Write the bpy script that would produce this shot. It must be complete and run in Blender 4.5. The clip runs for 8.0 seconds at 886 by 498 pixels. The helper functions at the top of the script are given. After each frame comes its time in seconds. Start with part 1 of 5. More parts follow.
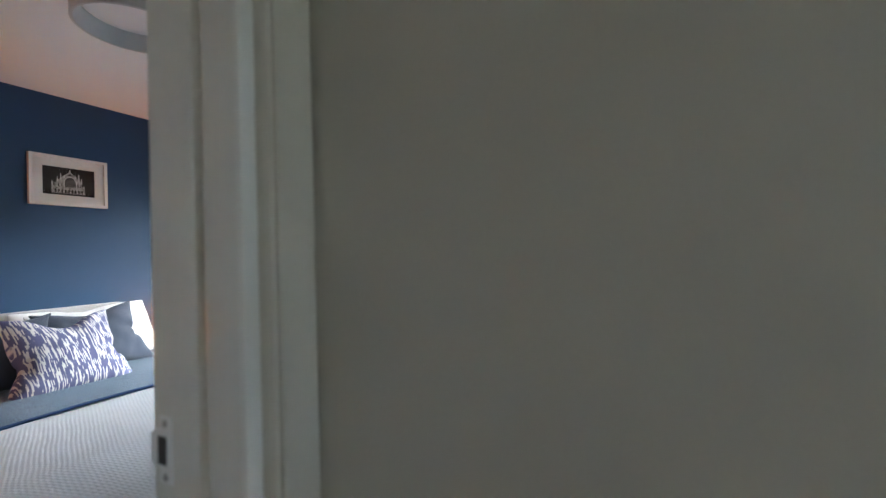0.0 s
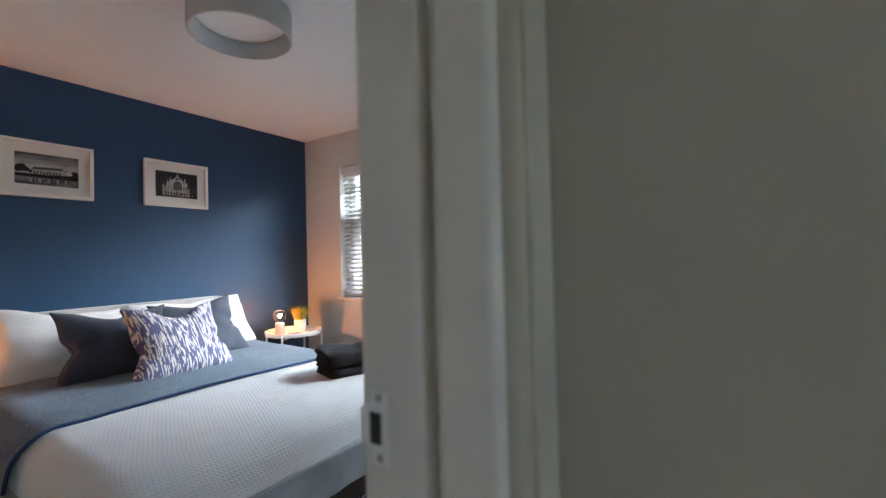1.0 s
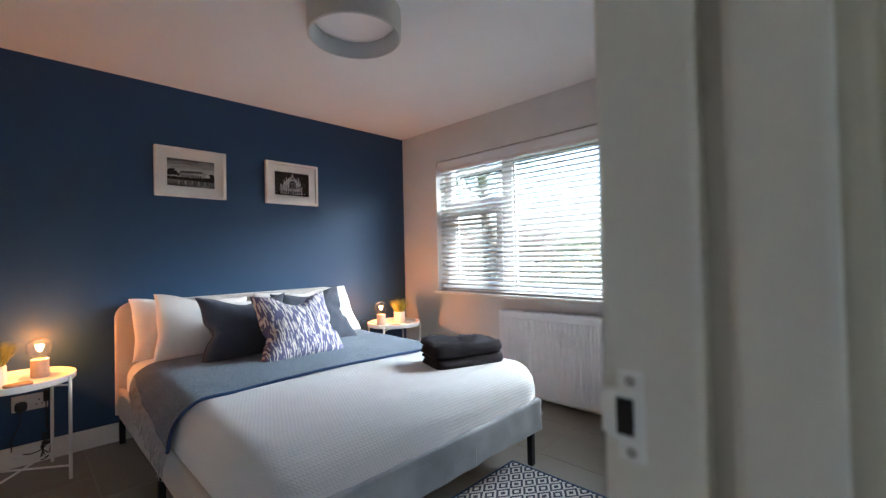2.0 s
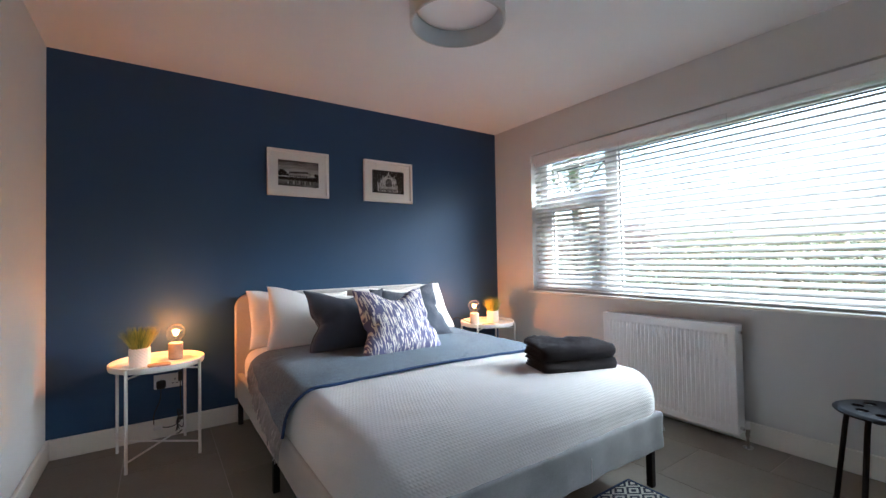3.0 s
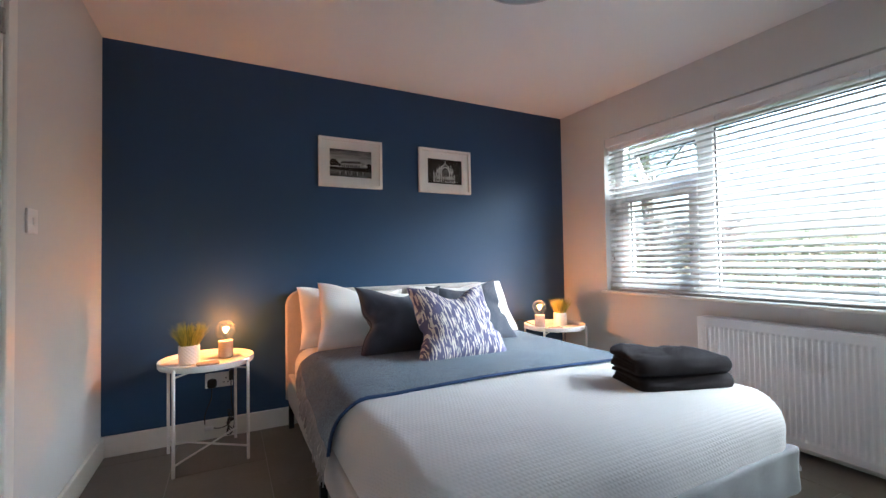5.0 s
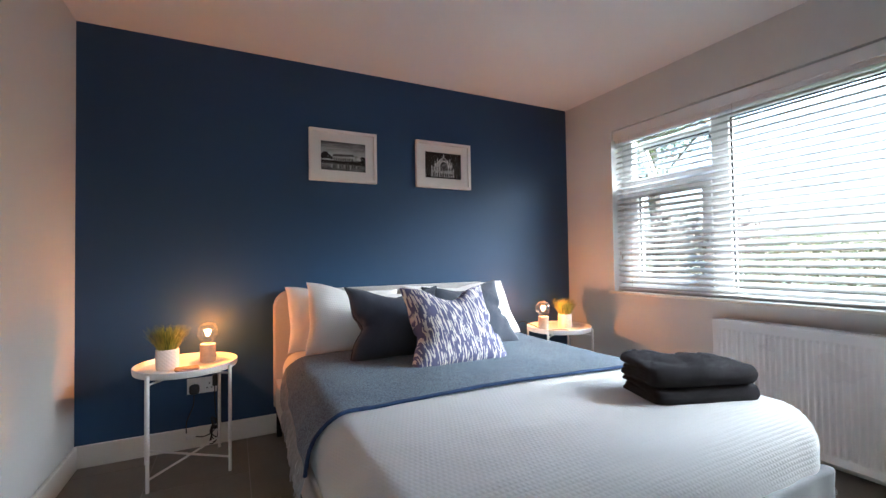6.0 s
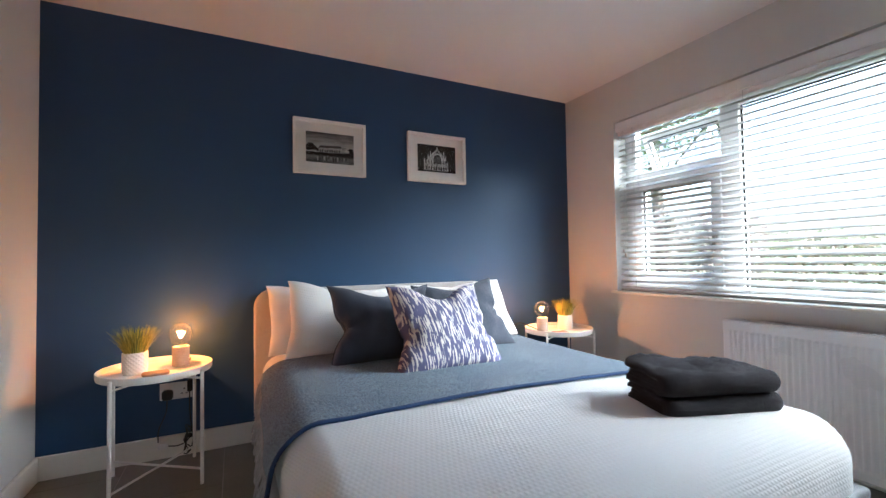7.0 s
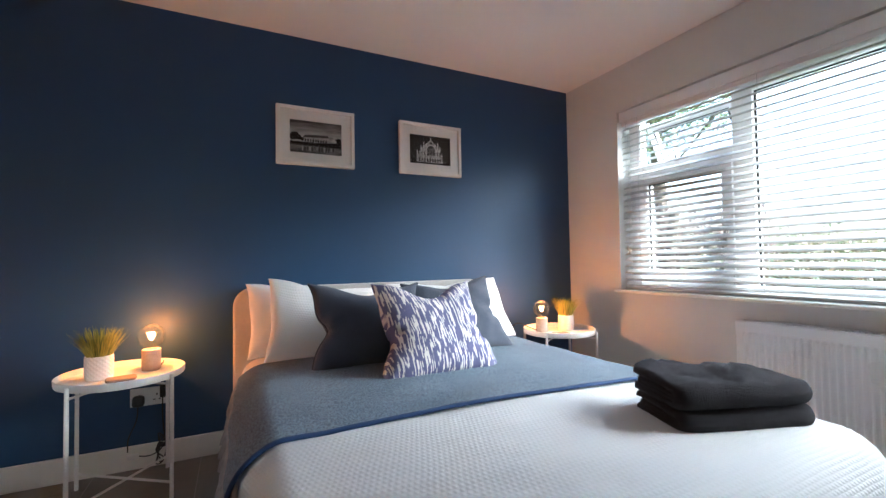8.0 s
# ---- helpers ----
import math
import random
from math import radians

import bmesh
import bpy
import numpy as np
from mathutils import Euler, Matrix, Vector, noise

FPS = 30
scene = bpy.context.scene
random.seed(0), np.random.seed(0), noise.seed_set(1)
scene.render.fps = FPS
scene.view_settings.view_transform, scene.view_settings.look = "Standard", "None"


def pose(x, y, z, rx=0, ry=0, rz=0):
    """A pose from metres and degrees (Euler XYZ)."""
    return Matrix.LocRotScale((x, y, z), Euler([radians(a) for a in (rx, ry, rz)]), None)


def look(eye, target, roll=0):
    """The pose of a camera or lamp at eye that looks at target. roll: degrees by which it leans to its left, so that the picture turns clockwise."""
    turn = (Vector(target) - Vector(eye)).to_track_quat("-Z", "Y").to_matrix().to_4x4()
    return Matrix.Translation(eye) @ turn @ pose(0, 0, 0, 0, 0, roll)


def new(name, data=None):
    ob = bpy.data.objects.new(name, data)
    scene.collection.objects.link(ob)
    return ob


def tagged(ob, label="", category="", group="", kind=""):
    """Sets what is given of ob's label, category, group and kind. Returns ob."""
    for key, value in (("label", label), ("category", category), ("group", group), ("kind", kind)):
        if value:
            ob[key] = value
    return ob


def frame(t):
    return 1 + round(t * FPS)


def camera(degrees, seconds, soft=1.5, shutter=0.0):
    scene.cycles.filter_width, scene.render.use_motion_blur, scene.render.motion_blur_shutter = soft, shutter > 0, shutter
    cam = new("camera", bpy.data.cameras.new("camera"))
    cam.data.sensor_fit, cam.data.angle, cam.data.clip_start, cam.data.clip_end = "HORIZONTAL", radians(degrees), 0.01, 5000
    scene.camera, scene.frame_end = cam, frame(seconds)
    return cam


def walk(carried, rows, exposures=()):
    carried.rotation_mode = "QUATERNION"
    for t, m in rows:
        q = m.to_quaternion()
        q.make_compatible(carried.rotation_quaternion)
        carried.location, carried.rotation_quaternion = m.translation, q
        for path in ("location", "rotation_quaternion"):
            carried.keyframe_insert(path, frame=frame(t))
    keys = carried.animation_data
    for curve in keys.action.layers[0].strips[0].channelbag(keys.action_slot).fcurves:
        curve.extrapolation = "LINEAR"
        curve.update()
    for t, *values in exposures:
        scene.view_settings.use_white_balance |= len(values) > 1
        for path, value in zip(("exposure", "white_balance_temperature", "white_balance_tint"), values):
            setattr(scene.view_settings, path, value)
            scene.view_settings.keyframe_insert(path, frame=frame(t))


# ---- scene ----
cam = camera(92.8, 8.0, soft=1.4)
PATH = [
    (0, (0.565, -3.558, 1.154), (2.374, -2.706, 1.17), -1.5),
    (0.5, (0.567, -3.473, 1.135), (2.325, -2.519, 1.161), -1.6),
    (1, (0.547, -3.406, 1.121), (2.218, -2.307, 1.154), -1.5),
    (1.5, (0.528, -3.354, 1.103), (2.088, -2.103, 1.142), -1.5),
    (2.8, (0.499, -3.175, 1.086), (1.678, -1.559, 1.118), -1.0),
    (3, (0.502, -3.146, 1.068), (1.627, -1.492, 1.111), -1.0),
    (3.5, (0.518, -3.066, 1.056), (1.544, -1.351, 1.101), -1.0),
    (4, (0.546, -2.992, 1.041), (1.502, -1.236, 1.089), -0.9),
    (4.5, (0.572, -2.933, 1.034), (1.496, -1.16, 1.085), -0.9),
    (6, (0.719, -2.751, 1.024), (1.61, -0.961, 1.072), -0.9),
    (6.5, (0.782, -2.693, 1.012), (1.666, -0.9, 1.065), -0.9),
    (7, (0.838, -2.636, 0.996), (1.723, -0.843, 1.053), -0.9),
    (7.5, (0.892, -2.583, 0.987), (1.773, -0.788, 1.041), -0.9),
    (8, (0.945, -2.515, 0.98), (1.828, -0.721, 1.034), -0.9),
]
cam.data.dof.use_dof = True
cam.data.dof.focus_distance = 2.3
cam.data.dof.aperture_fstop = cam.data.lens / 4.5
walk(cam, [(t, look(eye, target, roll)) for t, eye, target, roll in PATH], exposures=[(0.0, 4.12, 5350, 0), (8.0, 4.12, 5350, 0)])

# ---- world, sun, lamps' strengths ----
world = bpy.data.worlds.new("overcast_sky")
scene.world = world
world.use_nodes = True
wn = world.node_tree.nodes
sky = wn.new("ShaderNodeTexSky")
sky.sky_type = "NISHITA"
sky.sun_disc = False
sky.sun_elevation = radians(41)
sky.sun_rotation = radians(135.5)
sky.air_density, sky.dust_density, sky.ozone_density = 1.0, 6.0, 1.0
wn["Background"].inputs["Strength"].default_value = 0.095
world.node_tree.links.new(sky.outputs["Color"], wn["Background"].inputs["Color"])

sun_data = bpy.data.lights.new("sun", "SUN")
sun_data.energy, sun_data.angle, sun_data.color = 1.35, radians(62), (1.0, 0.98, 0.955)
sun = new("sun", sun_data)
sun.matrix_world = look((5.2, -5.3, 6.4), (0, 0, 0))
BULB_WATTS = 0.73
BULB_COLOR = (1.0, 0.28, 0.047)

# ---- materials ----


def nodes_of(name):
    m = bpy.data.materials.new(name)
    m.use_nodes = True
    t = m.node_tree
    return m, t, t.nodes["Principled BSDF"]


def add(t, kind, **inputs):
    n = t.nodes.new(kind)
    for k, v in inputs.items():
        n.inputs[k.replace("_", " ")].default_value = v
    return n


def math_node(t, op, a, b=None):
    n = t.nodes.new("ShaderNodeMath")
    n.operation = op
    for i, v in enumerate((a, b)):
        if v is None:
            continue
        if isinstance(v, (int, float)):
            n.inputs[i].default_value = v
        else:
            t.links.new(v, n.inputs[i])
    return n.outputs[0]


def coords(t):
    return t.nodes.new("ShaderNodeTexCoord").outputs["Object"]


def blend(t, fac, a, b):
    """A colour between a and b."""
    n = t.nodes.new("ShaderNodeMix")
    n.data_type = "RGBA"
    for sock, v in ((n.inputs[0], fac), (n.inputs[6], a), (n.inputs[7], b)):
        if isinstance(v, (int, float)):
            sock.default_value = v
        elif isinstance(v, tuple):
            sock.default_value = (*v[:3], 1)
        else:
            t.links.new(v, sock)
    return n.outputs[2]


def shade(c, k):
    return tuple(min(1.0, v * k) for v in c[:3])


def plain(name, color, rough=0.5, metal=0.0, var=0.08, scale=3.0, grain=120.0, bump=0.1, depth=0.002, spec=0.5, sheen=0.0, random_by=0.0):
    """A surface with broad and fine variation of colour, roughness and relief."""
    m, t, p = nodes_of(name)
    co = coords(t)
    broad = add(t, "ShaderNodeTexNoise", Scale=scale, Detail=4.0)
    fine = add(t, "ShaderNodeTexNoise", Scale=grain, Detail=3.0)
    for n in (broad, fine):
        t.links.new(co, n.inputs["Vector"])
    f = math_node(t, "ADD", math_node(t, "MULTIPLY", broad.outputs["Fac"], 0.65), math_node(t, "MULTIPLY", fine.outputs["Fac"], 0.35))
    f = math_node(t, "MULTIPLY", math_node(t, "SUBTRACT", f, 0.3), 2.5)
    if random_by:
        info = t.nodes.new("ShaderNodeObjectInfo")
        f = math_node(t, "ADD", f, math_node(t, "MULTIPLY", math_node(t, "SUBTRACT", info.outputs["Random"], 0.5), random_by))
    t.links.new(blend(t, f, shade(color, 1 - var), shade(color, 1 + var)), p.inputs["Base Color"])
    t.links.new(math_node(t, "ADD", math_node(t, "MULTIPLY", broad.outputs["Fac"], 0.16), rough - 0.08), p.inputs["Roughness"])
    p.inputs["Metallic"].default_value = metal
    p.inputs["Specular IOR Level"].default_value = spec
    if sheen:
        p.inputs["Sheen Weight"].default_value = sheen
        p.inputs["Sheen Roughness"].default_value = 0.4
    if bump:
        b = add(t, "ShaderNodeBump", Strength=bump, Distance=depth)
        t.links.new(fine.outputs["Fac"], b.inputs["Height"])
        t.links.new(b.outputs["Normal"], p.inputs["Normal"])
    return m


def woven(name, color, dark, count=1200.0, bump=0.5, depth=0.0008, melange=0.5, sheen=0.3, rough=0.85, melange_scale=260.0):
    """Cloth with warp and weft threads and a mottled yarn."""
    m, t, p = nodes_of(name)
    sep = t.nodes.new("ShaderNodeSeparateXYZ")
    co = coords(t)
    t.links.new(co, sep.inputs[0])
    u = math_node(t, "ADD", sep.outputs[0], math_node(t, "MULTIPLY", sep.outputs[2], 0.37))
    v = math_node(t, "ADD", sep.outputs[1], sep.outputs[2])
    a = math_node(t, "SINE", math_node(t, "MULTIPLY", u, count))
    b = math_node(t, "SINE", math_node(t, "MULTIPLY", v, count))
    weave = math_node(t, "MULTIPLY", a, b)
    n1 = add(t, "ShaderNodeTexNoise", Scale=melange_scale, Detail=3.0)
    n2 = add(t, "ShaderNodeTexNoise", Scale=4.0, Detail=3.0)
    for n in (n1, n2):
        t.links.new(co, n.inputs["Vector"])
    f = math_node(t, "ADD", math_node(t, "MULTIPLY", math_node(t, "SUBTRACT", n1.outputs["Fac"], 0.5), melange * 3), math_node(t, "MULTIPLY", n2.outputs["Fac"], 1.0))
    t.links.new(blend(t, f, dark, color), p.inputs["Base Color"])
    p.inputs["Roughness"].default_value = rough
    p.inputs["Sheen Weight"].default_value = sheen
    bm_ = add(t, "ShaderNodeBump", Strength=bump, Distance=depth)
    t.links.new(math_node(t, "ADD", weave, math_node(t, "MULTIPLY", n1.outputs["Fac"], 2.0)), bm_.inputs["Height"])
    t.links.new(bm_.outputs["Normal"], p.inputs["Normal"])
    return m


def waffle(name, color, pu=0.0140, pv=0.0165, depth=0.0034):
    """White cotton with rows of raised oval cells, every second row shifted."""
    m, t, p = nodes_of(name)
    sep = t.nodes.new("ShaderNodeSeparateXYZ")
    co = coords(t)
    warp = add(t, "ShaderNodeTexNoise", Scale=6.0, Detail=2.0)
    t.links.new(co, warp.inputs["Vector"])
    t.links.new(co, sep.inputs[0])
    wob = math_node(t, "MULTIPLY", math_node(t, "SUBTRACT", warp.outputs["Fac"], 0.5), 0.02)
    u = math_node(t, "ADD", math_node(t, "ADD", sep.outputs[0], math_node(t, "MULTIPLY", sep.outputs[2], 0.9)), wob)
    v = math_node(t, "ADD", math_node(t, "ADD", sep.outputs[1], sep.outputs[2]), wob)
    row = math_node(t, "FLOOR", math_node(t, "DIVIDE", v, pv))
    odd = math_node(t, "MULTIPLY", math_node(t, "MODULO", math_node(t, "ABSOLUTE", row), 2.0), math.pi)
    cell = math_node(t, "SINE", math_node(t, "ADD", math_node(t, "MULTIPLY", u, 2 * math.pi / pu), odd))
    ridge = math_node(t, "ABSOLUTE", math_node(t, "SINE", math_node(t, "MULTIPLY", v, math.pi / pv)))
    h = math_node(t, "ADD", math_node(t, "MULTIPLY", math_node(t, "MULTIPLY", cell, ridge), 0.30), math_node(t, "MULTIPLY", ridge, 0.5))
    band = math_node(t, "SINE", math_node(t, "MULTIPLY", v, 2 * math.pi / (pv * 3)))
    h = math_node(t, "ADD", h, math_node(t, "MULTIPLY", math_node(t, "MULTIPLY", band, warp.outputs["Fac"]), 0.22))
    fine = add(t, "ShaderNodeTexNoise", Scale=500.0, Detail=2.0)
    broad = add(t, "ShaderNodeTexNoise", Scale=3.0, Detail=3.0)
    for n in (fine, broad):
        t.links.new(co, n.inputs["Vector"])
    h = math_node(t, "ADD", h, math_node(t, "MULTIPLY", fine.outputs["Fac"], 0.25))
    b = add(t, "ShaderNodeBump", Strength=0.37, Distance=depth)
    t.links.new(h, b.inputs["Height"])
    t.links.new(b.outputs["Normal"], p.inputs["Normal"])
    t.links.new(blend(t, broad.outputs["Fac"], shade(color, 0.94), shade(color, 1.03)), p.inputs["Base Color"])
    p.inputs["Roughness"].default_value = 0.9
    p.inputs["Sheen Weight"].default_value = 0.2
    return m


def ikat(name):
    """Violet-blue warp-dyed patches with feathered ends on off-white cotton."""
    m, t, p = nodes_of(name)
    sep = t.nodes.new("ShaderNodeSeparateXYZ")
    co = coords(t)
    t.links.new(co, sep.inputs[0])
    slant = math_node(t, "ADD", sep.outputs[0], math_node(t, "MULTIPLY", sep.outputs[1], 0.10))
    strand = math_node(t, "FLOOR", math_node(t, "MULTIPLY", slant, 250.0))
    jitter = t.nodes.new("ShaderNodeTexWhiteNoise")
    jitter.noise_dimensions = "1D"
    t.links.new(strand, jitter.inputs["W"])
    y = math_node(t, "ADD", sep.outputs[1], math_node(t, "MULTIPLY", jitter.outputs["Value"], 0.045))
    pos = t.nodes.new("ShaderNodeCombineXYZ")
    t.links.new(math_node(t, "MULTIPLY", strand, 0.56), pos.inputs[0])
    t.links.new(math_node(t, "MULTIPLY", y, 15.0), pos.inputs[1])
    n = add(t, "ShaderNodeTexNoise", Scale=1.0, Detail=1.0, Roughness=0.3)
    n.noise_dimensions = "2D"
    t.links.new(pos.outputs[0], n.inputs["Vector"])
    ramp = t.nodes.new("ShaderNodeValToRGB")
    ramp.color_ramp.elements[0].position, ramp.color_ramp.elements[1].position = 0.53, 0.565
    t.links.new(n.outputs["Fac"], ramp.inputs["Fac"])
    fine = add(t, "ShaderNodeTexNoise", Scale=350.0, Detail=2.0)
    t.links.new(co, fine.inputs["Vector"])
    ink = blend(t, fine.outputs["Fac"], (0.085, 0.085, 0.185), (0.175, 0.172, 0.315))
    t.links.new(blend(t, ramp.outputs["Color"], ink, (0.74, 0.71, 0.68)), p.inputs["Base Color"])
    p.inputs["Roughness"].default_value = 0.85
    b = add(t, "ShaderNodeBump", Strength=0.3, Distance=0.001)
    t.links.new(fine.outputs["Fac"], b.inputs["Height"])
    t.links.new(b.outputs["Normal"], p.inputs["Normal"])
    return m


def glass(name, gloss=0.08, rim=0.6):
    m = bpy.data.materials.new(name)
    m.use_nodes = True
    t = m.node_tree
    t.nodes.clear()
    out = t.nodes.new("ShaderNodeOutputMaterial")
    clear = t.nodes.new("ShaderNodeBsdfTransparent")
    shine = t.nodes.new("ShaderNodeBsdfGlossy")
    shine.inputs["Roughness"].default_value = 0.02
    lw = t.nodes.new("ShaderNodeLayerWeight")
    lw.inputs["Blend"].default_value = 0.25
    mix = t.nodes.new("ShaderNodeMixShader")
    t.links.new(math_node(t, "ADD", math_node(t, "MULTIPLY", lw.outputs["Fresnel"], rim), gloss * 0.3), mix.inputs[0])
    t.links.new(clear.outputs[0], mix.inputs[1])
    t.links.new(shine.outputs[0], mix.inputs[2])
    t.links.new(mix.outputs[0], out.inputs[0])
    return m


def glowing(name, color, strength):
    m, t, p = nodes_of(name)
    p.inputs["Base Color"].default_value = (*color, 1)
    p.inputs["Emission Color"].default_value = (*color, 1)
    p.inputs["Emission Strength"].default_value = strength
    return m


M_BLUE = plain("navy_wall_paint", (0.0160, 0.0535, 0.127), 0.56, var=0.06, scale=1.5, grain=260, bump=0.12, depth=0.001, spec=0.44)
M_WALL = plain("warm_grey_wall_paint", (0.63, 0.634, 0.618), 0.6, var=0.025, scale=1.2, grain=260, bump=0.12, depth=0.001)
M_HALL = plain("grey_hall_paint", (0.50, 0.470, 0.395), 0.6, var=0.03, scale=1.2, grain=260, bump=0.12, depth=0.001)
M_CEIL = plain("white_ceiling_paint", (0.78, 0.787, 0.777), 0.75, var=0.02, scale=1.0, grain=200, bump=0.1, depth=0.001)
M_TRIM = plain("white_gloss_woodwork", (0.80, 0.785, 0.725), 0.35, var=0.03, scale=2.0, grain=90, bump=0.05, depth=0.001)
# woodwork colour with the hall's dim, warm light put into it
M_ARCH = plain("architrave_in_warm_shade", (0.60, 0.565, 0.47), 0.5, var=0.04, scale=2.0, grain=90, bump=0.05, depth=0.001)
M_UPVC = plain("white_window_plastic", (0.92, 0.92, 0.92), 0.3, var=0.02, bump=0.02)
# white slats, shaded down in colour to stand out before the bright sky
M_SLAT = plain("darkened_blind_slat", (0.49, 0.50, 0.505), 0.4, var=0.02, bump=0.04)
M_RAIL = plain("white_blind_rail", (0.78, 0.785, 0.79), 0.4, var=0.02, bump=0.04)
M_TILE = plain("taupe_floor_tile", (0.205, 0.188, 0.160), 0.42, var=0.16, scale=5.0, grain=70, bump=0.08, random_by=0.5)
M_GROUT = plain("grey_grout", (0.36, 0.34, 0.31), 0.9, var=0.1, grain=300, bump=0.3)
M_HEAD = woven("grey_upholstery", (0.52, 0.49, 0.465), (0.42, 0.40, 0.385), 1500.0, 0.4)
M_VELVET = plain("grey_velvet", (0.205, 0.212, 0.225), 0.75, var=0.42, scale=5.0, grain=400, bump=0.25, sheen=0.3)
M_SHEET = plain("white_bed_sheet", (0.78, 0.76, 0.75), 0.85, var=0.04, scale=6, grain=500, bump=0.15, depth=0.001)
M_SPREAD = waffle("white_waffle_bedspread", (0.66, 0.655, 0.652))
M_WAFFLE = waffle("white_waffle_pillowcase", (0.78, 0.765, 0.755), 0.014, 0.011, 0.0035)
M_THROW = woven("blue_melange_wool", (0.170, 0.235, 0.310), (0.046, 0.077, 0.122), 900.0, 0.7, 0.0014, 1.6, 0.15, 0.95, 185.0)
M_EDGE = woven("navy_edging", (0.014, 0.048, 0.145), (0.009, 0.032, 0.095), 1200.0, sheen=0.05)
M_NAVY = woven("slate_navy_linen", (0.064, 0.076, 0.110), (0.035, 0.043, 0.066), 1400.0, 0.5, sheen=0.15)
M_PIPING = woven("dark_navy_piping", (0.02, 0.03, 0.055), (0.013, 0.02, 0.035), 1400.0)
M_IKAT = ikat("violet_ikat_cotton")
M_TOWEL = plain("charcoal_terry", (0.031, 0.027, 0.031), 0.95, var=0.4, scale=16, grain=300, bump=1.0, depth=0.010, sheen=0.07, spec=0.15)
M_POWDER = plain("white_powder_coat", (0.8, 0.79, 0.77), 0.4, var=0.02, bump=0.05)
M_RAD = plain("white_radiator_enamel", (0.78, 0.78, 0.78), 0.3, var=0.02, bump=0.02)
M_CHROME = plain("chrome", (0.75, 0.75, 0.75), 0.18, metal=1.0, var=0.03, bump=0.0)
M_STEEL = plain("satin_steel", (0.45, 0.44, 0.42), 0.35, metal=1.0, var=0.1, bump=0.05)
M_BLACK = plain("black_metal", (0.010, 0.010, 0.011), 0.55, var=0.2, bump=0.05, spec=0.25)
M_PLATE = plain("pale_nickel_plate", (0.88, 0.88, 0.86), 0.4, metal=0.1, var=0.05, bump=0.05)
M_RUBBER = plain("black_plastic", (0.014, 0.014, 0.014), 0.5, var=0.2, bump=0.0)
M_CONCRETE = plain("cast_concrete", (0.40, 0.35, 0.31), 0.85, var=0.18, scale=25, grain=220, bump=0.4, depth=0.001)
M_COASTER = plain("stone_coaster", (0.30, 0.22, 0.16), 0.8, var=0.2, scale=30, grain=200, bump=0.3, depth=0.001)
M_POT = plain("white_ceramic", (0.74, 0.73, 0.71), 0.45, var=0.03, bump=0.05)
M_SOIL = plain("brown_soil", (0.05, 0.035, 0.02), 0.95, var=0.4, grain=200, bump=0.8)
M_BRASS = plain("brass_cap", (0.6, 0.42, 0.2), 0.3, metal=1.0, bump=0.0)
M_PLASTIC = plain("white_switch_plastic", (0.76, 0.75, 0.74), 0.3, var=0.02, bump=0.0)
M_FRAME = plain("white_picture_frame", (0.79, 0.765, 0.735), 0.4, var=0.05, scale=8, bump=0.1)
M_MAT = plain("ivory_card_mount", (0.83, 0.80, 0.77), 0.9, var=0.02, bump=0.03)
M_SHADE = plain("pale_grey_shade", (0.56, 0.57, 0.55), 0.6, var=0.03, scale=3, grain=400, bump=0.1, depth=0.001)
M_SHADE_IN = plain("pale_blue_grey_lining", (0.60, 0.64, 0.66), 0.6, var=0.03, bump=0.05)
M_DIFFUSER = plain("white_diffuser", (0.82, 0.82, 0.82), 0.35, var=0.02, bump=0.0)
M_GLASS = glass("window_glass")
M_GLAZING = glass("picture_glazing", 0.0, 0.4)
M_BULB = glass("bulb_glass", 0.1, 0.35)
M_FILAMENT = glowing("lit_filament", (1.0, 0.55, 0.2), 1.6)
M_LAWN = plain("lawn", (0.05, 0.075, 0.025), 0.95, var=0.4, scale=0.6, grain=30, bump=0.6, depth=0.02)


def leaf_mat(name, a, b):
    m, t, p = nodes_of(name)
    g = t.nodes.new("ShaderNodeNewGeometry")
    t.links.new(blend(t, g.outputs["Random Per Island"], a, b), p.inputs["Base Color"])
    p.inputs["Roughness"].default_value = 0.55
    return m


M_GRASS = leaf_mat("faux_grass_blades", (0.09, 0.13, 0.014), (0.46, 0.40, 0.05))
M_LEAF = leaf_mat("hedge_leaves", (0.030, 0.06, 0.010), (0.12, 0.15, 0.028))
M_AUTUMN = leaf_mat("turning_leaves", (0.05, 0.055, 0.012), (0.16, 0.085, 0.022))
M_COPPER = leaf_mat("copper_leaves", (0.05, 0.028, 0.024), (0.13, 0.07, 0.05))
M_BARK = plain("bark", (0.10, 0.08, 0.06), 0.9, var=0.3, scale=10, grain=60, bump=0.8, depth=0.01)

# ---- mesh helpers ----


def part(name, bm, material, parent=None, label="", smooth=False):
    me = bpy.data.meshes.new(name)
    bmesh.ops.recalc_face_normals(bm, faces=bm.faces)
    bm.to_mesh(me)
    bm.free()
    me.materials.append(material)
    if smooth:
        me.polygons.foreach_set("use_smooth", [True] * len(me.polygons))
        me.set_sharp_from_angle(angle=radians(40))
    ob = new(name, me)
    if parent:
        ob.parent = parent
    if label:
        ob["label"] = label
    return ob


def thing(name, label, category, at=(0, 0, 0), rz=0.0, group="", kind=""):
    e = new(name)
    e.empty_display_size = 0.05
    e.matrix_basis = pose(*at, 0, 0, rz)
    return tagged(e, label, category, group, kind)


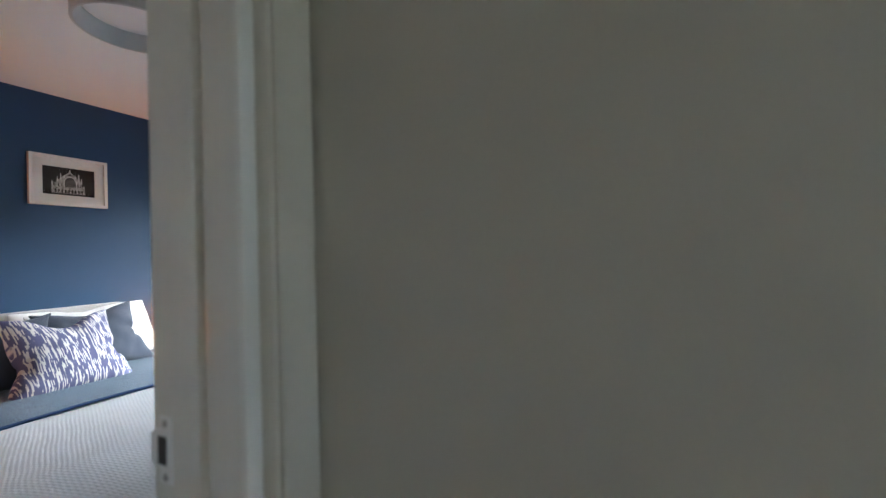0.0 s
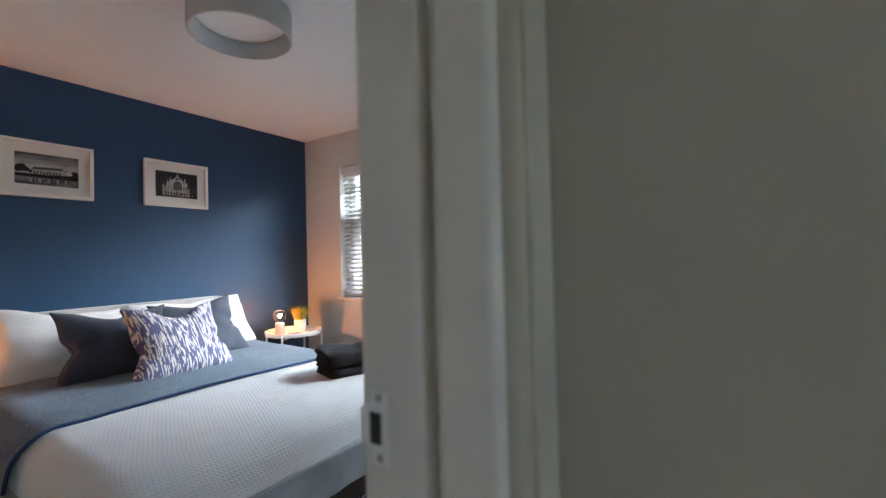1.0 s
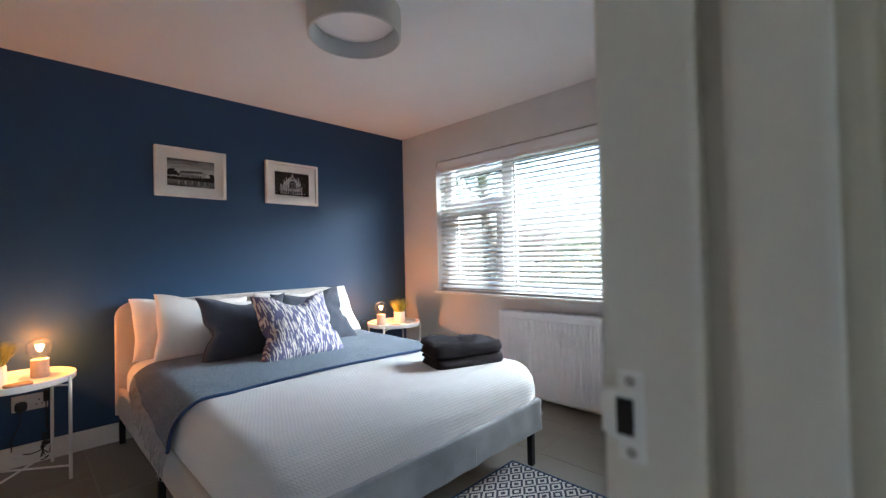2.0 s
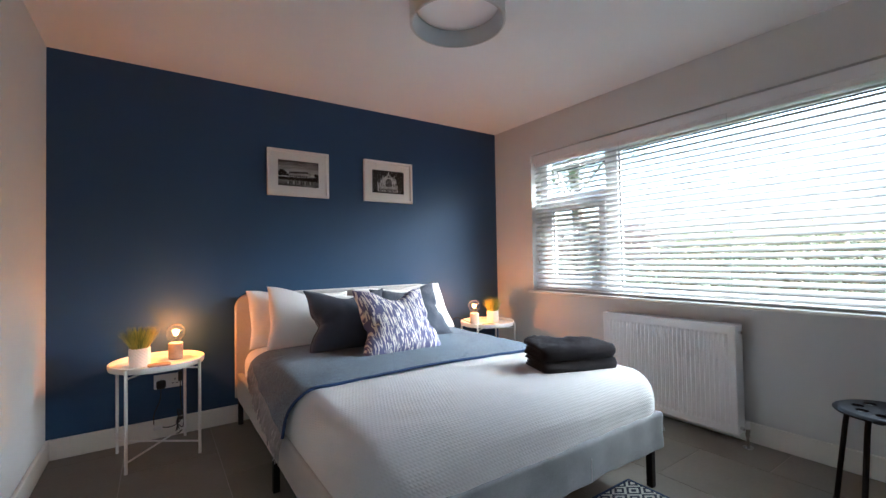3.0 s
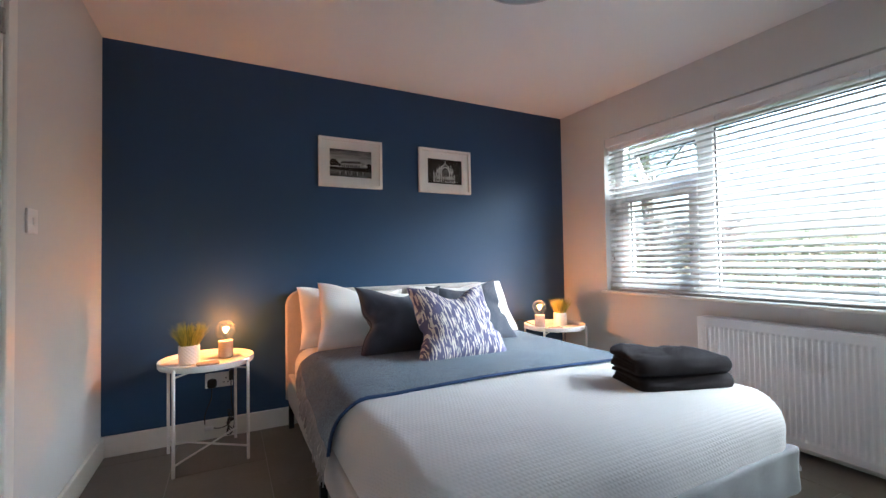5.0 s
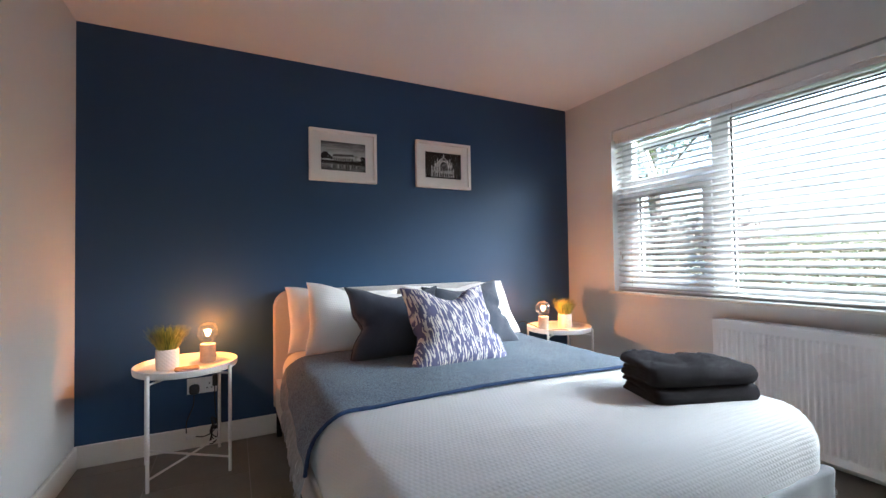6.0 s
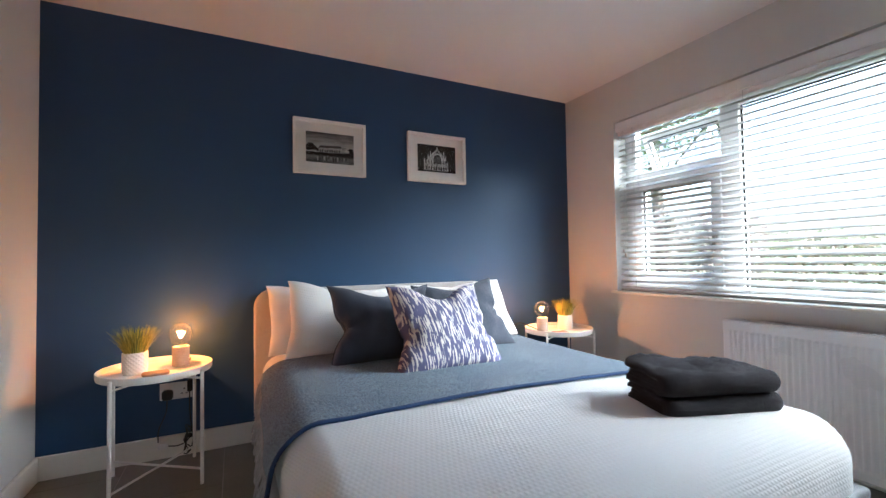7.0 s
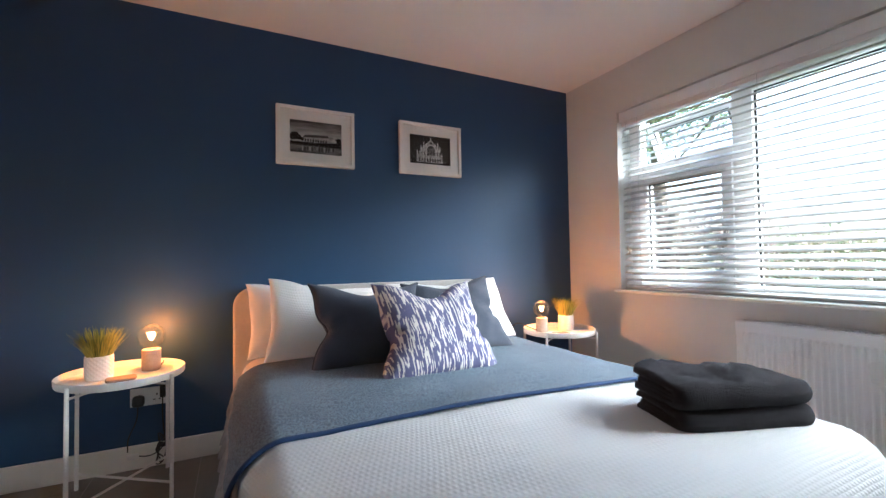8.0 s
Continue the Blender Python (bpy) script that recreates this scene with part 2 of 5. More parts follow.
def box(x0, x1, y0, y1, z0, z1, bevel=0.0, bm=None, seg=2):
    bm = bm or bmesh.new()
    m = Matrix.Translation(((x0 + x1) / 2, (y0 + y1) / 2, (z0 + z1) / 2)) @ Matrix.Diagonal((x1 - x0, y1 - y0, z1 - z0, 1))
    r = bmesh.ops.create_cube(bm, size=1, matrix=m)
    if bevel:
        edges = list({e for v in r["verts"] for e in v.link_edges})
        bmesh.ops.bevel(bm, geom=edges, offset=bevel, segments=seg, profile=0.6, affect="EDGES")
    return bm


def lathe(profile, at=(0, 0, 0), seg=32, bm=None):
    """A turned body: profile of (radius, height); a radius of 0 closes it."""
    bm = bm or bmesh.new()
    rings = []
    for r, z in profile:
        if r < 1e-6:
            rings.append([bm.verts.new((at[0], at[1], at[2] + z))])
        else:
            rings.append([bm.verts.new((at[0] + r * math.cos(a), at[1] + r * math.sin(a), at[2] + z)) for a in (2 * math.pi * i / seg for i in range(seg))])
    for a, b in zip(rings, rings[1:]):
        for i in range(seg):
            j = (i + 1) % seg
            q = [a[i % len(a)], a[j % len(a)], b[j % len(b)], b[i % len(b)]]
            q = list(dict.fromkeys(q))
            if len(q) > 2:
                bm.faces.new(q)
    return bm


def tube(points, r, seg=10, bm=None, cap=True):
    """A round rod or cable along points."""
    bm = bm or bmesh.new()
    pts = [Vector(p) for p in points]
    rings = []
    side = None
    for i, p in enumerate(pts):
        d = (pts[min(i + 1, len(pts) - 1)] - pts[max(i - 1, 0)]).normalized()
        if side is None:
            side = d.orthogonal().normalized()
        side = (side - d * side.dot(d)).normalized()
        up = d.cross(side)
        rings.append([bm.verts.new(p + r * (side * math.cos(a) + up * math.sin(a))) for a in (2 * math.pi * k / seg for k in range(seg))])
    for a, b in zip(rings, rings[1:]):
        for k in range(seg):
            bm.faces.new((a[k], a[(k + 1) % seg], b[(k + 1) % seg], b[k]))
    if cap:
        bm.faces.new(rings[0])
        bm.faces.new(rings[-1])
    return bm


def bend(points, steps=8):
    """A smooth curve through points."""
    p = [Vector(q) for q in points]
    p = [2 * p[0] - p[1]] + p + [2 * p[-1] - p[-2]]
    out = []
    for a, b, c, d in zip(p, p[1:], p[2:], p[3:]):
        for i in range(steps):
            s = i / steps
            out.append(0.5 * (2 * b + (c - a) * s + (2 * a - 5 * b + 4 * c - d) * s * s + (3 * b - a - 3 * c + d) * s ** 3))
    return out + [p[-2]]


def soft_box(x0, x1, y0, y1, z0, z1, r, n=24, puff=0.0, wrinkle=0.0, freq=5.0):
    """A box with round edges of radius r, a little puffed and wrinkled."""
    bm = bmesh.new()
    bmesh.ops.create_cube(bm, size=2)
    bmesh.ops.subdivide_edges(bm, edges=bm.edges[:], cuts=n, use_grid_fill=True)
    c = Vector(((x0 + x1) / 2, (y0 + y1) / 2, (z0 + z1) / 2))
    h = Vector(((x1 - x0) / 2, (y1 - y0) / 2, (z1 - z0) / 2))
    for v in bm.verts:
        # crowd the grid towards the edges, where the rounding is
        p = Vector([hh * math.copysign(abs(q) ** 0.75, q) for q, hh in zip(v.co, h)])
        rr = min(r, *h)
        core = Vector([max(-(hh - rr), min(hh - rr, q)) for q, hh in zip(p, h)])
        d = p - core
        if d.length > 1e-9:
            d = d.normalized() * rr
        q = core + d
        if puff:
            q.z += puff * (1 - (p.x / h.x) ** 2) * (1 - (p.y / h.y) ** 2) * (1 if q.z > 0 else 0)
        if wrinkle and d.length > 0:
            q += d.normalized() * wrinkle * noise.noise((q + c) * freq)
        v.co = c + q
    return bm


def ring_plate(bm, w, h, y0, y1, border):
    """A rectangular frame round the origin in the xz plane, mitred."""
    o = [(-w / 2, -h / 2), (w / 2, -h / 2), (w / 2, h / 2), (-w / 2, h / 2)]
    i = [(-w / 2 + border, -h / 2 + border), (w / 2 - border, -h / 2 + border), (w / 2 - border, h / 2 - border), (-w / 2 + border, h / 2 - border)]
    vo = [[bm.verts.new((x, y, z)) for x, z in o] for y in (y0, y1)]
    vi = [[bm.verts.new((x, y, z)) for x, z in i] for y in (y0, y1)]
    for k in range(4):
        j = (k + 1) % 4
        bm.faces.new((vo[0][k], vo[0][j], vi[0][j], vi[0][k]))
        bm.faces.new((vo[1][k], vo[1][j], vi[1][j], vi[1][k]))
        bm.faces.new((vo[0][k], vo[0][j], vo[1][j], vo[1][k]))
        bm.faces.new((vi[0][k], vi[0][j], vi[1][j], vi[1][k]))
    return bm


def structure(name, bm, material, label, category):
    return tagged(part(name, bm, material), label, category, kind="structure")

# ---- the room: x 0 to 3.285, y -3.168 to 0, z 0 to 2.28; the hall lies south of it ----
RX, RY, CEIL = 3.285, -3.168, 2.28
HY = -3.283            # hall face of the doorway wall
HALL_X0, HALL_X1, HALL_END = -0.12, 0.850, -5.2
WY0, WY1, WZ0, WZ1 = -2.92, -0.480, 0.760, 1.972   # window opening
D0, D1 = 0.0, 0.792    # doorway


def room_structure():
    structure("wall_north", box(-0.15, RX + 0.3, 0, 0.2, -0.1, CEIL), M_BLUE, "deep navy blue painted feature wall behind the bed", "wall")
    bm = box(RX, RX + 0.27, -3.283, WY0, -0.1, CEIL)
    box(RX, RX + 0.27, WY1, 0, -0.1, CEIL, bm=bm)
    box(RX, RX + 0.27, WY0, WY1, -0.1, WZ0 - 0.012, bm=bm)
    box(RX, RX + 0.27, WY0, WY1, WZ1, CEIL, bm=bm)
    structure("wall_east", bm, M_WALL, "warm light grey painted wall with a wide window", "wall")
    bm = box(-0.15, 0, -1.155, 0, -0.1, CEIL)
    box(-0.15, 0, -3.283, -1.93, -0.1, CEIL, bm=bm)
    box(-0.15, 0, -1.93, -1.155, 1.99, CEIL, bm=bm)
    structure("wall_west", bm, M_WALL, "warm light grey painted side wall with a white door", "wall")
    bm = box(D1 + 0.025, RX, HY, RY, -0.1, CEIL)
    box(0, D1 + 0.025, HY, RY, 2.03, CEIL, bm=bm)
    structure("wall_south", bm, M_WALL, "light grey painted wall with the bedroom doorway", "wall")
    structure("hall_wall_east", box(HALL_X1, HALL_X1 + 0.12, HALL_END, HY, -0.1, CEIL), M_HALL, "plain grey painted hall wall beside the doorway", "wall")
    structure("hall_wall_west", box(HALL_X0 - 0.12, HALL_X0, HALL_END, HY, -0.1, CEIL), M_HALL, "plain grey painted hall wall", "wall")
    # unseen end wall; its opening is added only to brighten the hall and doorway
    bm = box(HALL_X0 - 0.12, 0.08, HALL_END - 0.12, HALL_END, -0.1, CEIL)
    box(0.48, HALL_X1 + 0.12, HALL_END - 0.12, HALL_END, -0.1, CEIL, bm=bm)
    box(0.08, 0.48, HALL_END - 0.12, HALL_END, -0.1, 1.30, bm=bm)
    box(0.08, 0.48, HALL_END - 0.12, HALL_END, 2.0, CEIL, bm=bm)
    structure("hall_wall_south", bm, M_HALL, "plain grey painted end wall of the hall with an unseen opening added to let in light", "wall")
    structure("ceiling", box(-0.3, RX + 0.3, HALL_END - 0.12, 0.2, CEIL, CEIL + 0.15), M_CEIL, "smooth white painted ceiling", "ceiling")


def skirting(name, x0, x1, y0, y1):
    structure(name, box(x0, x1, y0, y1, 0.0, 0.112, 0.006), M_TRIM, "white painted skirting board", "skirting board")


def doorway():
    """The lining of the bedroom doorway: rebate, stop, architrave and strike plate."""
    e = tagged(new("door_1"), "white painted door lining with a steel strike plate", "door frame", kind="structure")
    part("lining", box(D1, D1 + 0.025, -3.226, RY + 0.004, 0, 2.03, 0.005), M_TRIM, e)
    part("lining", box(D1 + 0.014, D1 + 0.025, -3.239, -3.226, 0, 2.03), M_TRIM, e)
    part("stop", box(D1 - 0.003, D1 + 0.025, HY - 0.002, -3.239, 0, 2.03, 0.005), M_TRIM, e)
    part("lining", box(0.0, 0.025, HY - 0.001, RY + 0.004, 0, 2.03, 0.004), M_TRIM, e)
    part("head", box(0.025, D1 - 0.004, HY - 0.001, RY + 0.004, 2.005, 2.03, 0.003), M_TRIM, e)
    # the architrave's darker, yellower tone is hall light held in its colour
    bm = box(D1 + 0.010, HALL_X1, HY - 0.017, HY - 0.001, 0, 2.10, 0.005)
    part("architrave", bm, M_ARCH, e, "painted architrave, its colour dimmed and warmed for the hall light")
    part("architrave", box(D1 + 0.014, HALL_X1 - 0.004, HY - 0.022, HY - 0.017, 0, 2.10, 0.002), M_ARCH, e, "painted architrave, its colour dimmed and warmed for the hall light")
    # strike plate with its latch hole and two screws
    px, yc, zc = D1 - 0.0015, -3.179, 0.990
    bm = box(px, D1 + 0.001, yc - 0.0125, yc + 0.011, zc - 0.017, zc + 0.017, 0.0006, seg=1)
    box(px, D1 + 0.001, yc - 0.0125, yc + 0.0045, zc + 0.017, zc + 0.029, 0.0006, bm=bm, seg=1)
    box(px, D1 + 0.001, yc - 0.0125, yc + 0.0045, zc - 0.029, zc - 0.017, 0.0006, bm=bm, seg=1)
    box(px, D1 + 0.001, yc + 0.011, yc + 0.0155, zc - 0.014, zc + 0.014, 0.0006, bm=bm, seg=1)
    sp = part("strike_plate", bm, M_PLATE, e, "pale nickel strike plate")
    part("latch_hole", box(px - 0.0008, px + 0.0004, yc - 0.006, yc + 0.005, zc - 0.0125, zc + 0.0115), M_RUBBER, sp)
    for dz in (-0.023, 0.023):
        bm = bmesh.new()
        bmesh.ops.create_uvsphere(bm, u_segments=10, v_segments=6, radius=0.0035, matrix=Matrix.Translation((px, yc - 0.004, zc + dz)) @ Matrix.Diagonal((0.35, 1, 1, 1)))
        part("screw", bm, M_STEEL, sp, smooth=True)


def side_door():
    """A white closed door in the west wall."""
    e = tagged(new("door_2"), "closed white painted door with satin steel hinges", "door", kind="structure")
    y0, y1 = -1.93, -1.155
    part("leaf", box(-0.036, 0.002, y0 + 0.012, y1 - 0.006, 0.008, 1.975, 0.002), M_TRIM, e)
    for a, b in ((y1 - 0.003, y1 + 0.009), (y0 - 0.009, y0 + 0.009)):
        part("lining", box(-0.10, 0.004, a, b, 0, 1.985, 0.002), M_TRIM, e)
    part("head", box(-0.10, 0.004, y0 - 0.009, y1 + 0.009, 1.985, 2.0, 0.002), M_TRIM, e)
    for a, b in ((y1 + 0.012, y1 + 0.075), (y0 - 0.075, y0 - 0.012)):
        part("architrave", box(0.0, 0.016, a, b, 0, 2.06, 0.006), M_TRIM, e)
    part("architrave", box(0.0, 0.016, y0 - 0.012, y1 + 0.012, 2.0, 2.06, 0.006), M_TRIM, e)
    for z in (1.773, 0.25):
        bm = lathe([(0, -0.038), (0.006, -0.038), (0.006, 0.038), (0, 0.038)], (0.008, y1 - 0.004, z), 12)
        box(0.0025, 0.006, y1 - 0.030, y1 - 0.006, z - 0.036, z + 0.036, bm=bm)
        part("hinge", bm, M_STEEL, e, "satin steel hinge")


def window():
    e = tagged(new("window_1"), "white plastic window with a small open vent over a casement", "window", kind="structure")
    x0, x1 = 3.405, 3.465
    fy0, fy1, fz0, fz1 = WY0, WY1, WZ0, WZ1
    bars = ((fy0, fy0 + 0.06, fz0, fz1), (fy1 - 0.085, fy1, fz0, fz1), (fy0 + 0.06, fy1 - 0.085, fz0, fz0 + 0.06), (fy0 + 0.06, fy1 - 0.085, fz1 - 0.06, fz1))
    for a, b, c, d in bars:
        part("frame", box(x0, x1, a, b, c, d, 0.004), M_UPVC, e)
    my0, my1 = -1.255, -1.150
    part("mullion", box(x0, x1, my0, my1, fz0 + 0.06, fz1 - 0.06, 0.004), M_UPVC, e)
    tz0, tz1 = 1.515, 1.585
    part("transom", box(x0, x1, my1, fy1 - 0.085, tz0, tz1, 0.004), M_UPVC, e)
    # fixed pane with its dark seal
    ft = fz1 - 0.112
    part("frame", box(x0 + 0.004, x1 - 0.002, fy0 + 0.06, my0, ft, fz1 - 0.06, 0.004), M_UPVC, e)
    part("bead", box(x0 - 0.004, x0 + 0.004, fy0 + 0.06, my0 + 0.001, ft + 0.012, ft + 0.03, 0.003), M_UPVC, e)
    part("pane", box(3.432, 3.438, fy0 + 0.06, my0, fz0 + 0.06, ft), M_GLASS, e).visible_shadow = False
    part("seal", box(3.425, 3.431, my0 - 0.011, my0 + 0.001, fz0 + 0.06, ft), M_RUBBER, e)
    part("seal", box(3.425, 3.431, fy0 + 0.06, my0 - 0.011, ft - 0.008, ft + 0.001), M_RUBBER, e)
    part("seal", box(3.425, 3.431, fy0 + 0.06, my0 - 0.011, fz0 + 0.059, fz0 + 0.065), M_RUBBER, e)
    # casement
    cy0, cy1, cz0, cz1 = my1, fy1 - 0.085, fz0 + 0.06, tz0
    c = part("casement", ring_plate(bmesh.new(), cy1 - cy0, cz1 - cz0, -0.03, 0.03, 0.055), M_UPVC, e)
    c.matrix_basis = pose(x0 + 0.014, (cy0 + cy1) / 2, (cz0 + cz1) / 2, 0, 0, 90)
    part("pane", box(-(cy1 - cy0) / 2 + 0.05, (cy1 - cy0) / 2 - 0.05, -0.002, 0.002, -(cz1 - cz0) / 2 + 0.05, (cz1 - cz0) / 2 - 0.05), M_GLASS, c).visible_shadow = False
    part("seal", ring_plate(bmesh.new(), cy1 - cy0 - 0.108, cz1 - cz0 - 0.108, 0.004, 0.012, 0.011), M_RUBBER, c)
    bm = box(x0 - 0.035, x0 - 0.016, cy0 + 0.018, cy0 + 0.042, 1.10, 1.15, 0.003)
    box(x0 - 0.047, x0 - 0.035, cy0 + 0.022, cy0 + 0.038, 1.03, 1.15, 0.004, bm=bm)
    part("handle", bm, M_STEEL, e, "satin steel window handle")
    # open vent, hung at its top and pushed out below
    vh, vw = fz1 - 0.06 - tz1, cy1 - cy0
    v = part("vent", ring_plate(bmesh.new(), vw - 0.02, vh - 0.01, -0.02, 0.02, 0.04), M_UPVC, e)
    v.matrix_basis = Matrix.Translation((x0 + 0.065, (cy0 + cy1) / 2, fz1 - 0.095)) @ Euler((0, radians(-27), 0)).to_matrix().to_4x4() @ pose(0, 0, -vh / 2, 0, 0, 90)
    part("pane", box(-vw / 2 + 0.05, vw / 2 - 0.05, -0.002, 0.002, -vh / 2 + 0.044, vh / 2 - 0.044), M_GLASS, v).visible_shadow = False
    part("seal", ring_plate(bmesh.new(), vw - 0.10, vh - 0.09, 0.021, 0.025, 0.010), M_RUBBER, v)
    part("stay", box(x0 + 0.02, x0 + 0.10, -0.80, -0.79, tz1 + 0.005, tz1 + 0.012), M_STEEL, e)
    part("catch", box(x0 - 0.012, x0 + 0.004, -0.835, -0.815, tz1 - 0.01, tz1 + 0.03, 0.002), M_STEEL, e)
    structure("window_sill", box(3.252, 3.405, WY0 - 0.03, WY1 + 0.03, WZ0 - 0.012, WZ0 + 0.006, 0.005), M_TRIM, "white painted inner window sill with a rounded nose", "window sill")


def venetian_blind():
    e = thing("venetian_blind", "white wooden slatted blind, lowered with its slats half open", "blind", (3.335, 0, 0))
    y0, y1 = WY0 + 0.012, WY1 - 0.015
    part("headrail", box(-0.025, 0.03, y0, y1, 1.872, 1.950, 0.002), M_RAIL, e)
    part("valance", box(-0.040, -0.030, y0 - 0.006, y1 + 0.008, 1.896, 1.963, 0.003), M_RAIL, e, "white valance board")
    n, top, low = 27, 1.850, 0.810
    bm = bmesh.new()
    w, tilt, thick = 0.050, radians(28), 0.0028
    prof = [(-w / 2 + w * i / 6) for i in range(7)]
    rows_ = []
    for s in (1, -1):
        for q in (prof if s > 0 else prof[::-1]):
            x = q * math.cos(tilt)
            z = q * math.sin(tilt) + 0.003 * (1 - (2 * q / w) ** 2) + s * thick / 2
            rows_.append((x, z))
    a = [bm.verts.new((x, y0, z)) for x, z in rows_]
    b = [bm.verts.new((x, y1, z)) for x, z in rows_]
    k = len(rows_)
    for i in range(k):
        bm.faces.new((a[i], a[(i + 1) % k], b[(i + 1) % k], b[i]))
    bm.faces.new(a)
    bm.faces.new(b)
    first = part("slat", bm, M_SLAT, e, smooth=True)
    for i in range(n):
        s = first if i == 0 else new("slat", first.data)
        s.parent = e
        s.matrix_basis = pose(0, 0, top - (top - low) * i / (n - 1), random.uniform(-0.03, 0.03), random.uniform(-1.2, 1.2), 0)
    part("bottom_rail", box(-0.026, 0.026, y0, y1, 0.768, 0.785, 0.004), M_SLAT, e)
    for y in (-0.62, -1.33, -2.04, -2.75):
        for x in (-0.026, 0.026):
            part("ladder_cord", tube([(x, y, 0.78), (x, y, 1.92)], 0.0012, 6), M_SLAT, e)
    for dy, zb in ((0.0, 1.06), (0.014, 1.035)):
        c = part("pull_cord", tube(bend([(-0.033, -0.535 - dy, 1.90), (-0.034, -0.537 - dy, 1.4), (-0.036, -0.533 - dy, zb)]), 0.0013, 6), M_SLAT, e)
        part("tassel", lathe([(0, 0.0), (0.006, 0.002), (0.005, 0.02), (0.002, 0.03), (0, 0.031)], (-0.036, -0.533 - dy, zb - 0.03), 10), M_CONCRETE, c, smooth=True)


room_structure()
doorway()
side_door()
skirting("baseboard_north", 0.0, RX, -0.018, 0.0)
skirting("baseboard_west", 0.0, 0.018, -1.08, -0.018)
skirting("baseboard_west_2", 0.0, 0.018, RY, -2.005)
skirting("baseboard_east", RX - 0.018, RX, RY, -0.018)
skirting("baseboard_south", D1 + 0.06, RX - 0.018, RY, RY + 0.018)
window()
venetian_blind()

# ---- the bed ----
BX0, BX1, BY0, BY1 = 0.935, 2.448, -2.082, -0.012    # frame
TOP = 0.528                                           # top of the bedclothes
MX0, MX1, MY0, MY1 = 0.960, 2.464, -2.066, -0.080     # mattress


def bed():
    e = thing("bed", "king-size bed frame upholstered in pale grey with slim black legs", "bed", ((BX0 + BX1) / 2, -1.05, 0))
    ox, oy = -(BX0 + BX1) / 2, 1.05
    # headboard: a padded board with round upper corners
    w, h, r = BX1 - BX0 + 0.006, 0.852, 0.10
    bm = bmesh.new()
    out = [(-w / 2, 0.17), (w / 2, 0.17)]
    out += [(w / 2 - r + r * math.cos(a), h - r + r * math.sin(a)) for a in (math.pi / 2 * i / 10 for i in range(11))]
    out += [(-w / 2 + r - r * math.sin(a), h - r + r * math.cos(a)) for a in (math.pi / 2 * i / 10 for i in range(11))]
    f = bm.faces.new([bm.verts.new((x, -0.012 + oy, z)) for x, z in out])
    ext = bmesh.ops.extrude_face_region(bm, geom=[f])
    for v in ext["geom"]:
        if isinstance(v, bmesh.types.BMVert):
            v.co.y -= 0.055
    bmesh.ops.bevel(bm, geom=[ed for ed in bm.edges if abs(ed.verts[0].co.y - ed.verts[1].co.y) < 1e-6], offset=0.014, segments=3, profile=0.6, affect="EDGES")
    part("headboard", bm, M_HEAD, e, "pale grey woven headboard with rounded corners", True)
    z0, z1 = 0.172, 0.338
    for x in (BX0, BX1 - 0.045):
        part("side_rail", soft_box(x + ox, x + 0.045 + ox, BY0 + 0.045 + oy, -0.067 + oy, z0, z1, 0.016, 14, wrinkle=0.003, freq=7), M_HEAD, e, smooth=True)
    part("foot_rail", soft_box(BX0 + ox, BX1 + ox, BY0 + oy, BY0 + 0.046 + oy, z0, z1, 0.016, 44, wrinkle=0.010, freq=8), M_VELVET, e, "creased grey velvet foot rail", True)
    part("seam", tube([(0.22, BY0 + oy - 0.0012, z0 + 0.01), (0.22, BY0 + oy - 0.0012, z1 - 0.01)], 0.0022, 6), M_HEAD, e)
    for x in (BX0 + 0.024, BX1 - 0.06):
        for y in (BY0 + 0.035, -1.066, -0.075):
            bm = box(x + ox - 0.015, x + ox + 0.015, y + oy - 0.015, y + oy + 0.015, 0, z0 + 0.01, 0.004)
            part("leg", bm, M_BLACK, e, "slim black metal leg")


def mattress():
    bm = soft_box(MX0 + 0.008, MX1 - 0.008, MY0 + 0.03, MY1, 0.20, TOP - 0.022, 0.10, 30, 0.0, 0.003, 4)
    tagged(part("mattress", bm, M_SHEET, smooth=True), "thick mattress in a white fitted sheet on the bed frame", "mattress")


def section(off, s):
    """A point of the bedclothes' cross-section, s metres from the middle of the bed, off metres above it: x, z."""
    r = 0.102 + off
    half = (MX1 - MX0) / 2 + off
    flat = half - r
    a = abs(s)
    if a < flat:
        x, z = a, TOP + off + 0.010 * (1 - (a / flat) ** 2) - 0.010
    elif a < flat + r * math.pi / 2:
        q = (a - flat) / r
        x, z = flat + r * math.sin(q), TOP + off - 0.010 - r + r * math.cos(q)
    else:
        x, z = half, TOP + off - 0.010 - r - (a - flat - r * math.pi / 2)
    return (MX0 + MX1) / 2 + math.copysign(x, s), z


